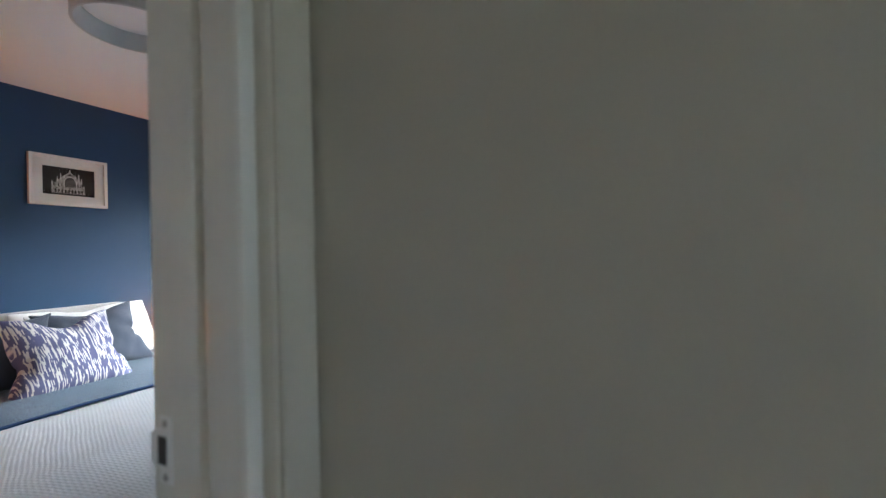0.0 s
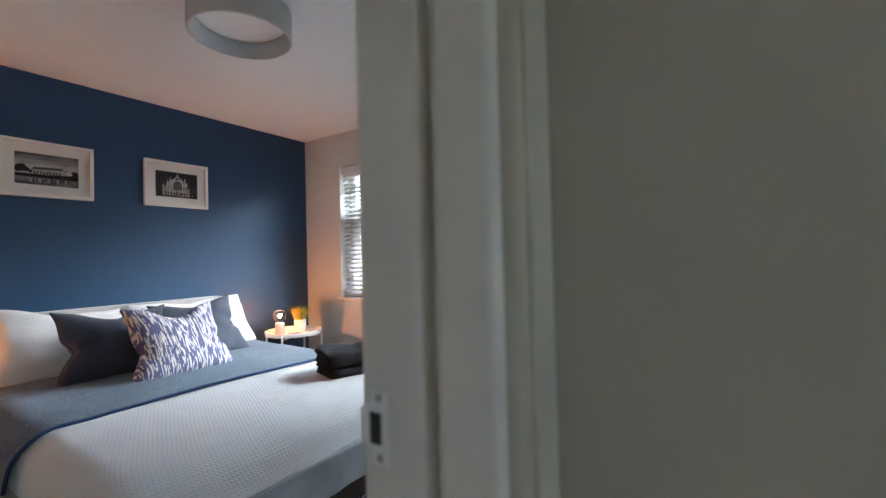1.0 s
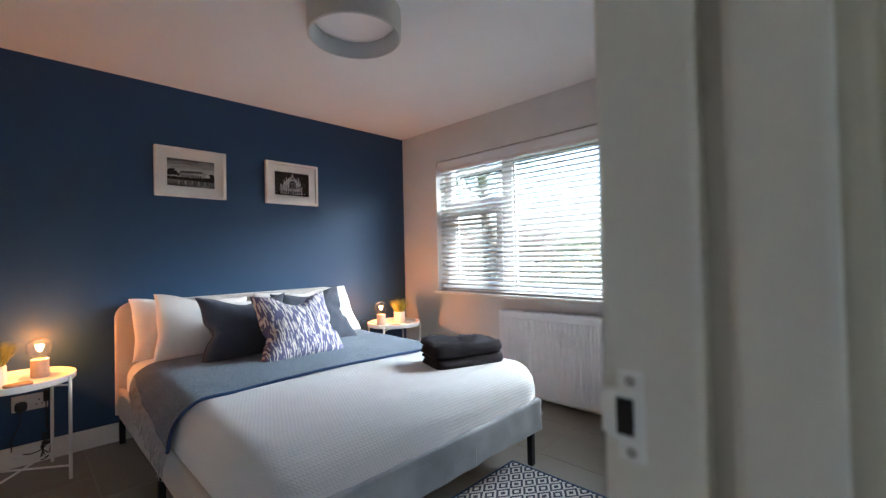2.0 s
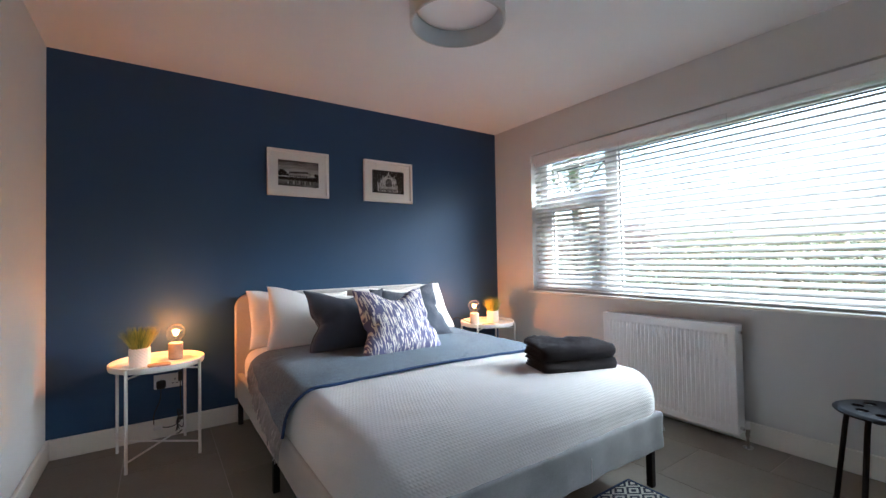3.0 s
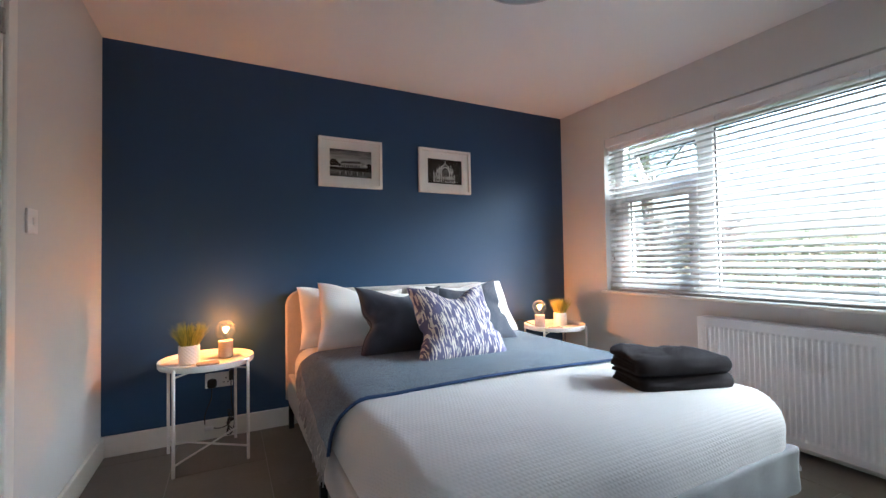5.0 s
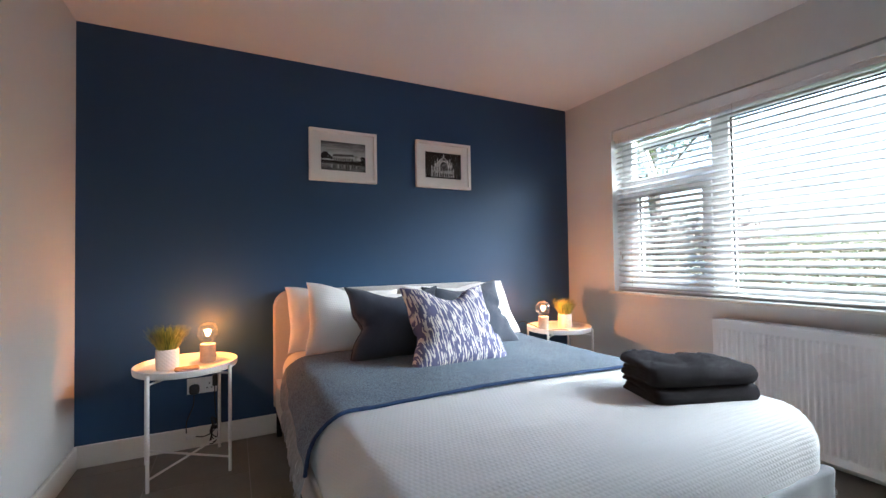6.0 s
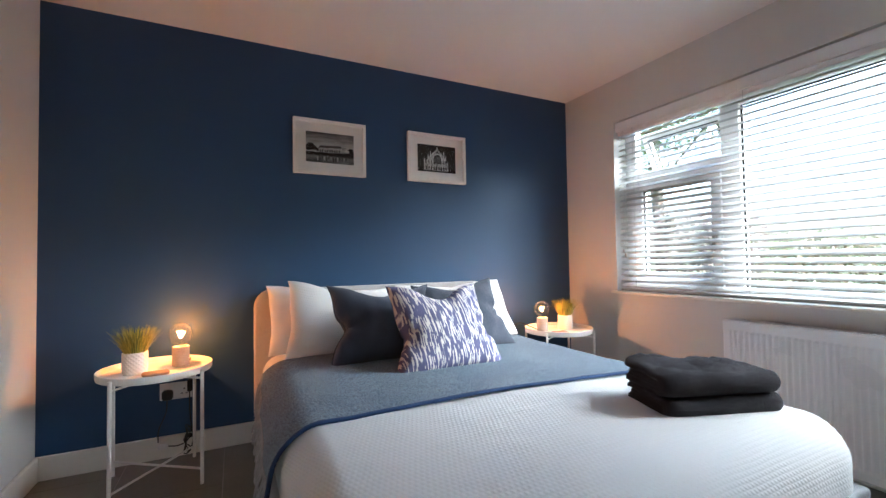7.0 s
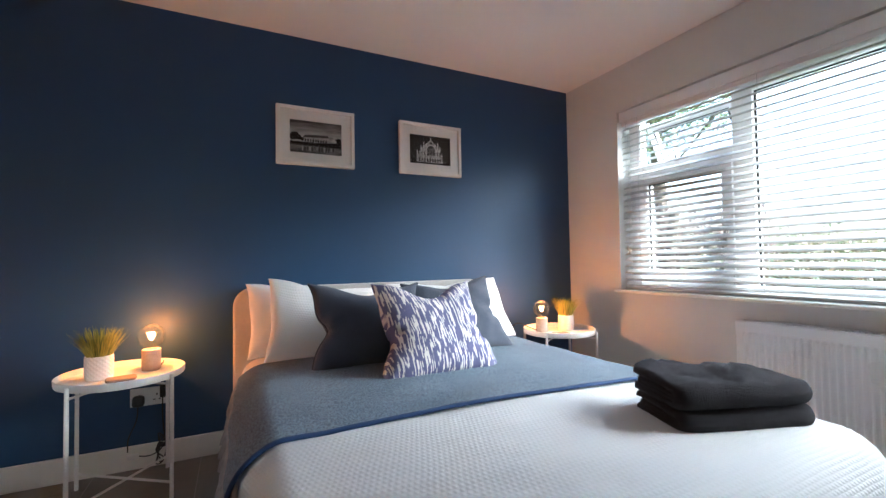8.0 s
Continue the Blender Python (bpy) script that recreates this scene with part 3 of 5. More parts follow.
def bedspread():
    """A waffle bedspread tucked inside the rails, rounded over the foot of the mattress."""
    bm = bmesh.new()
    nx, ny = 120, 100
    smax = (MX1 - MX0) / 2 - 0.102 + 0.102 * math.pi / 2 + 0.12
    r = 0.12
    y_in = MY0 + r
    length = (-0.46 - y_in) + r * math.pi / 2 + 0.09
    grid = []
    for j in range(ny + 1):
        u = length * j / ny
        flat = -0.46 - y_in
        if u < flat:
            y, drop, sh = -0.46 - u, 0.0, 0.0
        elif u < flat + r * math.pi / 2:
            q = (u - flat) / r
            y, drop, sh = y_in - r * math.sin(q), r - r * math.cos(q), q / (math.pi / 2)
        else:
            y, drop, sh = MY0, r + (u - flat - r * math.pi / 2), 1.0
        row = []
        for i in range(nx + 1):
            s = smax * (2 * i / nx - 1)
            x, z = section(0.004, s)
            # round the plan of the foot corners
            c = (MX0 + MX1) / 2
            side = max(0.0, abs(x - c) - ((MX1 - MX0) / 2 - 0.14)) / 0.14
            x = c + (x - c) * (1 - 0.006 * sh)
            yy = y + 0.045 * sh * side ** 2
            wz = 0.005 * noise.noise((x * 2.3, yy * 2.3, 1.0)) + 0.0022 * noise.noise((x * 9, yy * 14, 4.0))
            ridge = 0.003 * sh * math.sin(30 * z + 3 * noise.noise((x * 2, z * 4, 7)))
            row.append(bm.verts.new((x, yy - ridge + wz * sh, max(0.245, z - drop + wz))))
        grid.append(row)
    for a, b in zip(grid, grid[1:]):
        for i in range(nx):
            bm.faces.new((a[i], a[i + 1], b[i + 1], b[i]))
    bm.normal_update()
    bmesh.ops.solidify(bm, geom=bm.faces[:], thickness=0.006)
    tagged(part("bedspread", bm, M_SPREAD, smooth=True), "white waffle-knit bedspread tucked into the bed frame", "bedspread")


def throw():
    """A wool throw laid across the bed, with navy edging and a fringe at its hanging ends."""
    e = thing("throw_blanket", "blue melange wool throw with navy edging laid across the bed", "blanket", ((MX0 + MX1) / 2, -0.9, TOP))
    inv = Vector((-(MX0 + MX1) / 2, 0.9, -TOP))
    bm = bmesh.new()
    nx, ny = 140, 50
    s0, s1 = -0.768, 0.82
    grid = []

    def point(s, y, off=0.019):
        x, z = section(off, s)
        w = 0.006 * noise.noise((s * 3, y * 3, 2)) + 0.003 * noise.noise((s * 8, y * 9, 5))
        hang = max(0.0, abs(s) - 0.72)
        return Vector((x + math.copysign(0.16 * hang + 0.012 * noise.noise((y * 7, s * 2, 1)) * min(1, hang * 12), s), y, z + w)) + inv

    def front(s):
        return -1.400 - 0.02 * math.sin(s * 2.4) - 0.015 * max(0.0, -s - 0.6) - 0.036 * max(0, s)

    for j in range(ny + 1):
        row = []
        for i in range(nx + 1):
            s = s0 + (s1 - s0) * i / nx
            v = j / ny
            y = -0.49 + (front(s) + 0.49) * v
            # the hanging end is a little longer towards the foot
            ss = s - (0.145 * v if s < 0 else 0) * max(0.0, (-s - 0.55) / 0.25)
            row.append(bm.verts.new(point(ss, y)))
        grid.append(row)
    for a, b in zip(grid, grid[1:]):
        for i in range(nx):
            bm.faces.new((a[i], a[i + 1], b[i + 1], b[i]))
    edge = [v.co.copy() for v in grid[-1]]
    left = [v.co.copy() for v in (row[0] for row in grid)]
    right = [v.co.copy() for v in (row[-1] for row in grid)]
    bm.normal_update()
    bmesh.ops.solidify(bm, geom=bm.faces[:], thickness=-0.006)
    part("cloth", bm, M_THROW, e, smooth=True)
    part("edging", tube([p + Vector((0, -0.002, 0.002)) for p in edge], 0.0068, 8), M_EDGE, e, "navy blanket-stitched edging", True)
    for pts, sgn in ((left, -1), (right, 1)):
        bm = bmesh.new()
        for a, b in zip(pts, pts[1:]):
            for k in range(3):
                p = a.lerp(b, (k + random.random() * 0.7) / 3)
                l = random.uniform(0.070, 0.105)
                tube([p, p + Vector((sgn * 0.016 + random.uniform(-0.004, 0.004), random.uniform(-0.006, 0.004), -l * 0.5)), p + Vector((sgn * 0.022 + random.uniform(-0.008, 0.008), random.uniform(-0.020, 0.008), -l))], 0.0023, 5, bm)
        part("fringe", bm, M_FRINGE, e, "twisted grey-white wool fringe")


M_FRINGE = plain("grey_white_wool", (0.33, 0.32, 0.325), 0.95, var=0.3, scale=40, grain=400, bump=0.3)


def pillow_mesh(w, h, t, ears=0.10, chop=0.0, seed=0.0, n=44, wrinkle=0.006, sag=0.0, corner=0.0, pinch=0.0, pinch_at=0.0, taper=0.0, slope=0.0):
    """A stuffed cushion in its own xy plane: ears at the corners, a dent in its upper edge."""
    bm = bmesh.new()
    sides = []
    for s in (1, -1):
        grid = []
        for j in range(n + 1):
            row = []
            for i in range(n + 1):
                u, v = math.sin(math.pi / 2 * (2 * i / n - 1)), math.sin(math.pi / 2 * (2 * j / n - 1))
                x = w / 2 * u * (1 - ears * (1 - v * v) * u * u)
                y = h / 2 * v * (1 - ears * (1 - u * u) * v * v)
                x *= 1 - taper * v
                y -= slope * h * max(0.0, v) * (u + 1) / 2
                soft = 1 - corner * (u * v) ** 4
                x, y = x * soft, y * soft
                notch = math.exp(-((v - pinch_at) / 0.24) ** 2)
                x -= math.copysign(pinch * w * abs(u) ** 3 * notch, u)
                x += 0.010 * noise.noise((v * 1.9 + seed, u * 0.7, 4.0)) * abs(u)
                y += 0.012 * noise.noise((u * 1.9 + seed, v * 0.7, 9.0)) * max(0.0, v)
                dent = math.exp(-(u / 0.42) ** 2) * max(0.0, v) ** 1.5
                y -= chop * dent * h
                pu, pv = max(0.0, 1 - u * u), max(0.0, 1 - v * v)
                z = t / 2 * (pu ** 0.42) * (pv ** 0.42) * (1 - 0.55 * (chop * 4) * dent)
                low = max(0.0, -v)
                z *= 1 + sag * low
                k = (pu * pv) ** 0.25
                f = noise.noise((x * 7 + seed, y * 7, s * 3.1 + seed)) + 0.6 * noise.noise((x * 17 + seed, y * 15, s * 2 + seed))
                rad = math.sin(9 * math.atan2(v, u) + 4 * noise.noise((seed, u, v))) * (abs(u) ** 3 + abs(v) ** 3) * 0.5
                z += wrinkle * k * (f + 0.7 * rad)
                if pinch:
                    du, dv = 1 - abs(u), v - pinch_at
                    z += 0.016 * k * math.exp(-(du / 0.45) ** 2 - (dv / 0.4) ** 2) * math.sin(7 * math.atan2(dv, du + 0.08) + seed)
                row.append((x, y, s * z))
            grid.append(row)
        sides.append(grid)
    top = [[bm.verts.new(p) for p in row] for row in sides[0]]
    bot = [[top[j][i] if i in (0, n) or j in (0, n) else bm.verts.new(sides[1][j][i]) for i in range(n + 1)] for j in range(n + 1)]
    for g in (top, bot):
        for j in range(n):
            for i in range(n):
                bm.faces.new((g[j][i], g[j][i + 1], g[j + 1][i + 1], g[j + 1][i]))
    rim = [sides[0][0][i] for i in range(n)] + [sides[0][j][n] for j in range(n)] + [sides[0][n][i] for i in range(n, 0, -1)] + [sides[0][j][0] for j in range(n, 0, -1)]
    rim = [(x, y, 0) for x, y, z in rim]
    return bm, rim


def cushion(name, label, category, material, w, h, t, base, lean, yaw=0, roll=0, piping=None, piping_label="", **kw):
    """base: the middle of its lower edge; lean: degrees that it lies back from upright."""
    bm, rim = pillow_mesh(w, h, t, **kw)
    ob = part(name, bm, material, smooth=True)
    tagged(ob, label, category)
    m = Matrix.Translation(base) @ pose(0, 0, 0, 0, 0, yaw) @ pose(0, 0, 0, 90 - lean, 0, 0) @ pose(0, 0, 0, 0, 0, roll) @ Matrix.Translation((0, h / 2 * (1 - 0.0), 0))
    ob.matrix_basis = m
    if piping:
        part("piping", tube(rim + [rim[0]], 0.0045, 6, cap=False), piping, ob, piping_label, True)
    return ob


def pillows():
    z = TOP
    cushion("pillow", "plump white cotton pillow against the headboard", "pillow", M_SHEET, 0.70, 0.385, 0.15, (1.342, -0.185, z - 0.03), 14, ears=0.07, corner=0.0, slope=0.10, chop=0.09, seed=3.0, wrinkle=0.014)
    cushion("pillow", "plump white cotton pillow against the headboard", "pillow", M_SHEET, 0.70, 0.365, 0.15, (2.085, -0.185, z - 0.03), 14, ears=0.05, corner=0.03, chop=0.09, seed=8.0, wrinkle=0.014)
    cushion("pillow", "white waffle-weave pillow leaning on another", "pillow", M_WAFFLE, 0.68, 0.405, 0.19, (1.405, -0.38, z - 0.030), 17, ears=0.07, corner=0.0, seed=5.0, roll=-3, slope=0.17, chop=0.05)
    cushion("pillow", "white waffle-weave pillow leaning on another", "pillow", M_WAFFLE, 0.72, 0.372, 0.19, (2.094, -0.38, z - 0.03), 17, ears=0.06, corner=0.0, seed=6.0, roll=2.5, taper=0.09, chop=0.05)
    cushion("cushion", "slate navy linen cushion with a dented top", "cushion", M_NAVY, 0.52, 0.405, 0.19, (1.474, -0.73, z - 0.030), 21, roll=-2, piping=M_PIPING, ears=0.16, chop=0.07, seed=11.0, wrinkle=0.014, sag=0.2, pinch=0.075, pinch_at=-0.05)
    cushion("cushion", "slate navy linen cushion with dark piping", "cushion", M_NAVY, 0.54, 0.415, 0.19, (1.954, -0.71, z - 0.025), 26, roll=3.5, taper=0.08, piping=M_PIPING, ears=0.16, chop=0.07, seed=15.0, wrinkle=0.014, sag=0.2, pinch=0.07, pinch_at=0.0)
    cushion("cushion", "violet and white ikat cushion with a dented top", "cushion", M_IKAT, 0.51, 0.465, 0.20, (1.688, -1.015, z - 0.044), 30, taper=0.095, ears=0.17, chop=0.12, seed=21.0, wrinkle=0.014, sag=0.2, pinch=0.06, pinch_at=-0.15)


def towel(name, base, rz, h, seed, loft):
    """A towel folded twice, its round fold to the front: two nested U-shaped layers."""
    e = thing(name, "charcoal terry towel folded into a neat pad", "towel", base, rz, "folded towels on the bed")
    L, D = 0.386, 0.235
    for k, (ra, th) in enumerate(((h / 2, 0.0205), (h / 2 - 0.0212, 0.0112))):
        bm = bmesh.new()
        inner = ra - th
        n_arc, n_flat = 10, 12
        def path(r):
            fx = -D / 2 + h / 2 + 0.002 * k
            pts = [(D / 2 - k * 0.015 + (fx - D / 2 + k * 0.015) * i / n_flat, -r) for i in range(n_flat)]
            pts += [(fx - r * math.sin(math.pi * i / n_arc), -r * math.cos(math.pi * i / n_arc)) for i in range(n_arc + 1)]
            pts += [(fx + (D / 2 - k * 0.02 - fx) * i / n_flat, r) for i in range(1, n_flat + 1)]
            return pts
        o, i_ = path(ra), path(inner)
        loop = o + i_[::-1]
        nx = 36
        rings = []
        lip = [0.0, 0.0012, 0.003, 0.006, 0.0105, 0.016]
        xs = [d - L / 2 for d in lip] + [L * (q / nx - 0.5) for q in range(2, nx - 1)] + [L / 2 - d for d in reversed(lip)]
        for x in xs:
            q = (x / L + 0.5) * nx
            end = max(0.0, 1 - (L / 2 - abs(x)) / 0.016)
            ring = []
            for g, (py, pz) in enumerate(loop):
                oy, oz = loop[len(loop) - 1 - g]
                squash = 0.5 * (1 - math.sqrt(max(0.0, 1 - (0.97 * end) ** 2)))
                py, pz = py + (oy - py) * squash, pz + (oz - pz) * squash
                sink = -0.004 * (1 - abs(2 * q / nx - 1) ** 4) if pz > 0 else 0
                w = 0.018 * noise.noise((x * 6 + seed, py * 8, pz * 10 + k + seed)) + 0.009 * noise.noise((x * 22, py * 26 + seed, pz * 40))
                w *= (0.9 if k == 0 else 0.35) * min(1.0, max(0.0, (pz + h / 2 - 0.006) / (h * 0.6)))
                w *= 1 - 0.75 * abs(2 * x / L) ** 6
                if k == 0 and pz > 0 and py > -D / 2 + h * 0.6:
                    crease = 1 - abs(noise.noise((x * 9 + seed * 3, py * 9 + 2 * x, seed)))
                    w -= 0.012 * crease ** 9 * (1 - abs(2 * x / L) ** 8)
                e2 = max(0.0, 1 - (L / 2 - abs(x)) / 0.055)
                plan = 1 - math.sqrt(1 - min(1.0, e2) ** 2)
                py *= 1 - 0.20 * plan
                zz = pz * (1 - 0.10 * plan) - 0.003 * plan * k + sink + w
                back = 0.35 + 0.65 / (1 + math.exp(-(py + 0.02) * 45))
                zz += loft * back * (1 - abs(2 * x / L + 0.12) ** 2.6) * (zz / h + 0.5)
                ring.append(bm.verts.new((x * (1 - 0.012 * k) + 0.004 * noise.noise((py * 12 + seed, pz * 25, k)), py + w * 0.7, zz + h / 2)))
            rings.append(ring)
        m = len(loop)
        for a, b in zip(rings, rings[1:]):
            for i in range(m):
                bm.faces.new((a[i], a[(i + 1) % m], b[(i + 1) % m], b[i]))
        half = m // 2
        for ring in (rings[0], rings[-1]):
            for i in range(half - 1):
                bm.faces.new((ring[i], ring[i + 1], ring[m - 2 - i], ring[m - 1 - i]))
        part("outer_layer" if k == 0 else "inner_layer", bm, M_TOWEL, e, smooth=True)


bed()
mattress()
bedspread()
throw()
pillows()
towel("towel", (2.171, -1.779, TOP - 0.007), -19, 0.063, 2.0, 0.004)
towel("towel", (2.167, -1.776, TOP + 0.055), -20, 0.065, 9.0, 0.012)

# ---- side tables and what stands on them ----
TRAY = 0.500


def tray_table(at, rz):
    e = thing("side_table", "round white metal tray table with crossed stretchers", "side table", (at[0], at[1], 0), rz, "bedside tables")
    r = 0.228
    bm = lathe([(0, TRAY - 0.006), (r - 0.012, TRAY - 0.006), (r - 0.004, TRAY - 0.003), (r - 0.001, TRAY + 0.004), (r, TRAY + 0.026), (r - 0.002, TRAY + 0.028), (r - 0.004, TRAY + 0.026), (r - 0.006, TRAY + 0.005), (r - 0.012, TRAY), (0, TRAY)], seg=64)
    part("tray", bm, M_POWDER, e, "round white tray with a low rim", True)
    q = 0.2365
    for k in range(4):
        a = math.pi / 4 + k * math.pi / 2
        c, s = math.cos(a), math.sin(a)
        leg = part("leg", tube([(q * c, q * s, 0.0), (q * c, q * s, TRAY + 0.018)], 0.0078, 14), M_POWDER, e, smooth=True)
        part("bracket", tube([(q * c, q * s, TRAY - 0.022), ((q - 0.05) * c, (q - 0.05) * s, TRAY - 0.022)], 0.005, 8), M_POWDER, leg)
    for a in (math.pi / 4, 3 * math.pi / 4):
        c, s = q * math.cos(a), q * math.sin(a)
        dz = 0.006 if a > 1 else -0.006
        part("stretcher", tube([(c, s, 0.062 + dz), (-c, -s, 0.062 + dz)], 0.0052, 10), M_POWDER, e)
        part("stretcher", tube([(c, s, TRAY - 0.022), (-c, -s, TRAY - 0.022)], 0.0045, 10), M_POWDER, e)


def table_lamp(x, y, rz=0):
    e = thing("table_lamp", "small concrete table lamp with a lit clear globe bulb", "lamp", (x, y, TRAY), rz, "bedside lamps")
    R, H = 0.0375, 0.095
    part("base", lathe([(0, 0), (R - 0.003, 0), (R, 0.003), (R, H - 0.003), (R - 0.003, H), (0.024, H), (0.022, H - 0.036), (0, H - 0.036)], seg=40), M_CONCRETE, e, "grey cast concrete cylinder base", True)
    bz = H + 0.060
    prof = [(0.0138, -0.078), (0.0140, -0.062), (0.016, -0.056), (0.026, -0.0495)]
    prof += [(0.056 * math.cos(a), 0.056 * math.sin(a)) for a in (radians(d) for d in range(-56, 86, 8))] + [(0, 0.056)]
    b = part("bulb", lathe(prof, (0, 0, bz), 32), M_BULB, e, "clear glass globe bulb", True)
    b.visible_shadow = False
    part("cap", lathe([(0, -0.090), (0.0132, -0.090), (0.0132, -0.076), (0, -0.076)], (0, 0, bz), 20), M_BRASS, b, smooth=True)
    part("stem", lathe([(0, -0.075), (0.006, -0.075), (0.0035, -0.055), (0.0022, -0.022), (0, -0.022)], (0, 0, bz), 10), M_BULB, b)
    bm = bmesh.new()
    for k in range(6):
        a = k * math.pi / 3 + 0.3
        c, d = math.cos(a), math.sin(a)
        tube([(0.004 * c, 0.004 * d, bz - 0.020), (0.019 * c, 0.019 * d, bz + 0.010 + 0.006 * (k % 2))], 0.0010, 5, bm)
        tube([(0.003 * c, 0.003 * d, bz - 0.014), (0.009 * c, 0.009 * d, bz + 0.016)], 0.0010, 5, bm)
    part("filament", bm, M_FILAMENT, b, "glowing warm filament")
    d = bpy.data.lights.new("bulb_light", "POINT")
    d.energy, d.color, d.shadow_soft_size = BULB_WATTS, BULB_COLOR, 0.004
    l = new("bulb_light", d)
    l.parent = e
    l.location = (0, 0, bz)


def potted_grass(x, y, seed):
    rnd = random.Random(seed)
    e = thing("potted_plant", "faux grass in a ribbed white ceramic pot", "plant", (x, y, TRAY), 0, "bedside plants")
    R, H, n = 0.049, 0.100, 128
    bm = bmesh.new()
    rows = []
    for j in range(49):
        z = H * j / 48
        row = []
        for i in range(n):
            a = 2 * math.pi * i / n
            bumpy = 0.0016 * max(abs(math.cos(8 * a + 170 * z)), abs(math.cos(8 * a - 170 * z))) ** 6 if 2 < j < 46 else 0
            rr = R * (0.95 + 0.05 * min(1, z / 0.03)) + bumpy
            row.append(bm.verts.new((rr * math.cos(a), rr * math.sin(a), z)))
        rows.append(row)
    rows.append([bm.verts.new(((R - 0.006) * math.cos(2 * math.pi * i / n), (R - 0.006) * math.sin(2 * math.pi * i / n), H)) for i in range(n)])
    rows.append([bm.verts.new(((R - 0.007) * math.cos(2 * math.pi * i / n), (R - 0.007) * math.sin(2 * math.pi * i / n), H - 0.02)) for i in range(n)])
    for a, b in zip(rows, rows[1:]):
        for i in range(n):
            bm.faces.new((a[i], a[(i + 1) % n], b[(i + 1) % n], b[i]))
    bm.faces.new(rows[0])
    part("pot", bm, M_POT, e, "white ceramic pot with a relief pattern", True)
    part("soil", lathe([(0, H - 0.018), (R - 0.0072, H - 0.018)], seg=24), M_SOIL, e)
    bm = bmesh.new()
    for k in range(430):
        a, rr = rnd.uniform(0, 2 * math.pi), (R - 0.010) * math.sqrt(rnd.random())
        lean = 0.05 + rr / R * 0.46 + rnd.uniform(-0.15, 0.25)
        L = rnd.uniform(0.088, 0.148)
        d = Vector((math.cos(a + rnd.uniform(-.5, .5)), math.sin(a + rnd.uniform(-.5, .5)), 0))
        p = Vector((rr * math.cos(a), rr * math.sin(a), H - 0.02))
        side = Vector((-d.y, d.x, 0)) * rnd.uniform(0.0022, 0.0038)
        prev = None
        for i in range(5):
            s = i / 4
            c = p + d * (L * math.sin(lean) * s * (0.6 + 0.4 * s)) + Vector((0, 0, L * math.cos(lean * (0.6 + 0.5 * s)) * s))
            wv = side * (1 - s) ** 0.6
            cur = (bm.verts.new(c - wv), bm.verts.new(c + Vector((0, 0, 0.0003)) + wv * 0.2 + d * 0.0006), bm.verts.new(c + wv))
            if prev:
                bm.faces.new((prev[0], prev[1], cur[1], cur[0]))
                bm.faces.new((prev[1], prev[2], cur[2], cur[1]))
            prev = cur
    part("grass", bm, M_GRASS, e, "green and yellowish faux grass blades")


def coaster(x, y, rz):
    bm = soft_box(-0.054, 0.054, -0.040, 0.040, 0, 0.012, 0.0055, 10)
    for v in bm.verts:
        k = math.hypot(v.co.x / 0.054, v.co.y / 0.055)
        if k > 1:
            v.co.x, v.co.y = v.co.x / k ** 0.8, v.co.y / k ** 0.8
    ob = tagged(part("coaster", bm, M_COASTER, smooth=True), "rounded tan stone coaster on the side table", "coaster")
    ob.matrix_basis = pose(x, y, TRAY + 0.0005, 0, 0, rz)


LT, RT = (0.510, -0.255), (2.845, -0.355)
tray_table(LT, 9.5)
tray_table(RT, -14)
table_lamp(0.597, -0.168)
table_lamp(2.748, -0.303)
potted_grass(0.425, -0.250, 5)
potted_grass(2.945, -0.312, 9)
coaster(0.515, -0.322, 12)
coaster(2.79, -0.435, -8)


def wall_socket():
    e = thing("wall_socket", "white double wall socket with a black plug in it", "socket", (0.561, 0, 0.338))
    part("plate", box(-0.073, 0.073, -0.011, -0.001, -0.043, 0.043, 0.003), M_PLASTIC, e)
    for x in (-0.036, 0.036):
        for dx, dz, w, h in ((0, 0.012, 0.006, 0.009), (-0.011, -0.012, 0.009, 0.005), (0.011, -0.012, 0.009, 0.005)):
            part("slot", box(x + dx - w / 2, x + dx + w / 2, -0.0116, -0.0105, dz - h / 2 - 0.004, dz + h / 2 - 0.004), M_RUBBER, e)
    for x in (-0.012, 0.012):
        part("rocker", box(x - 0.006, x + 0.006, -0.0145, -0.010, 0.016, 0.034, 0.0015), M_PLASTIC, e)


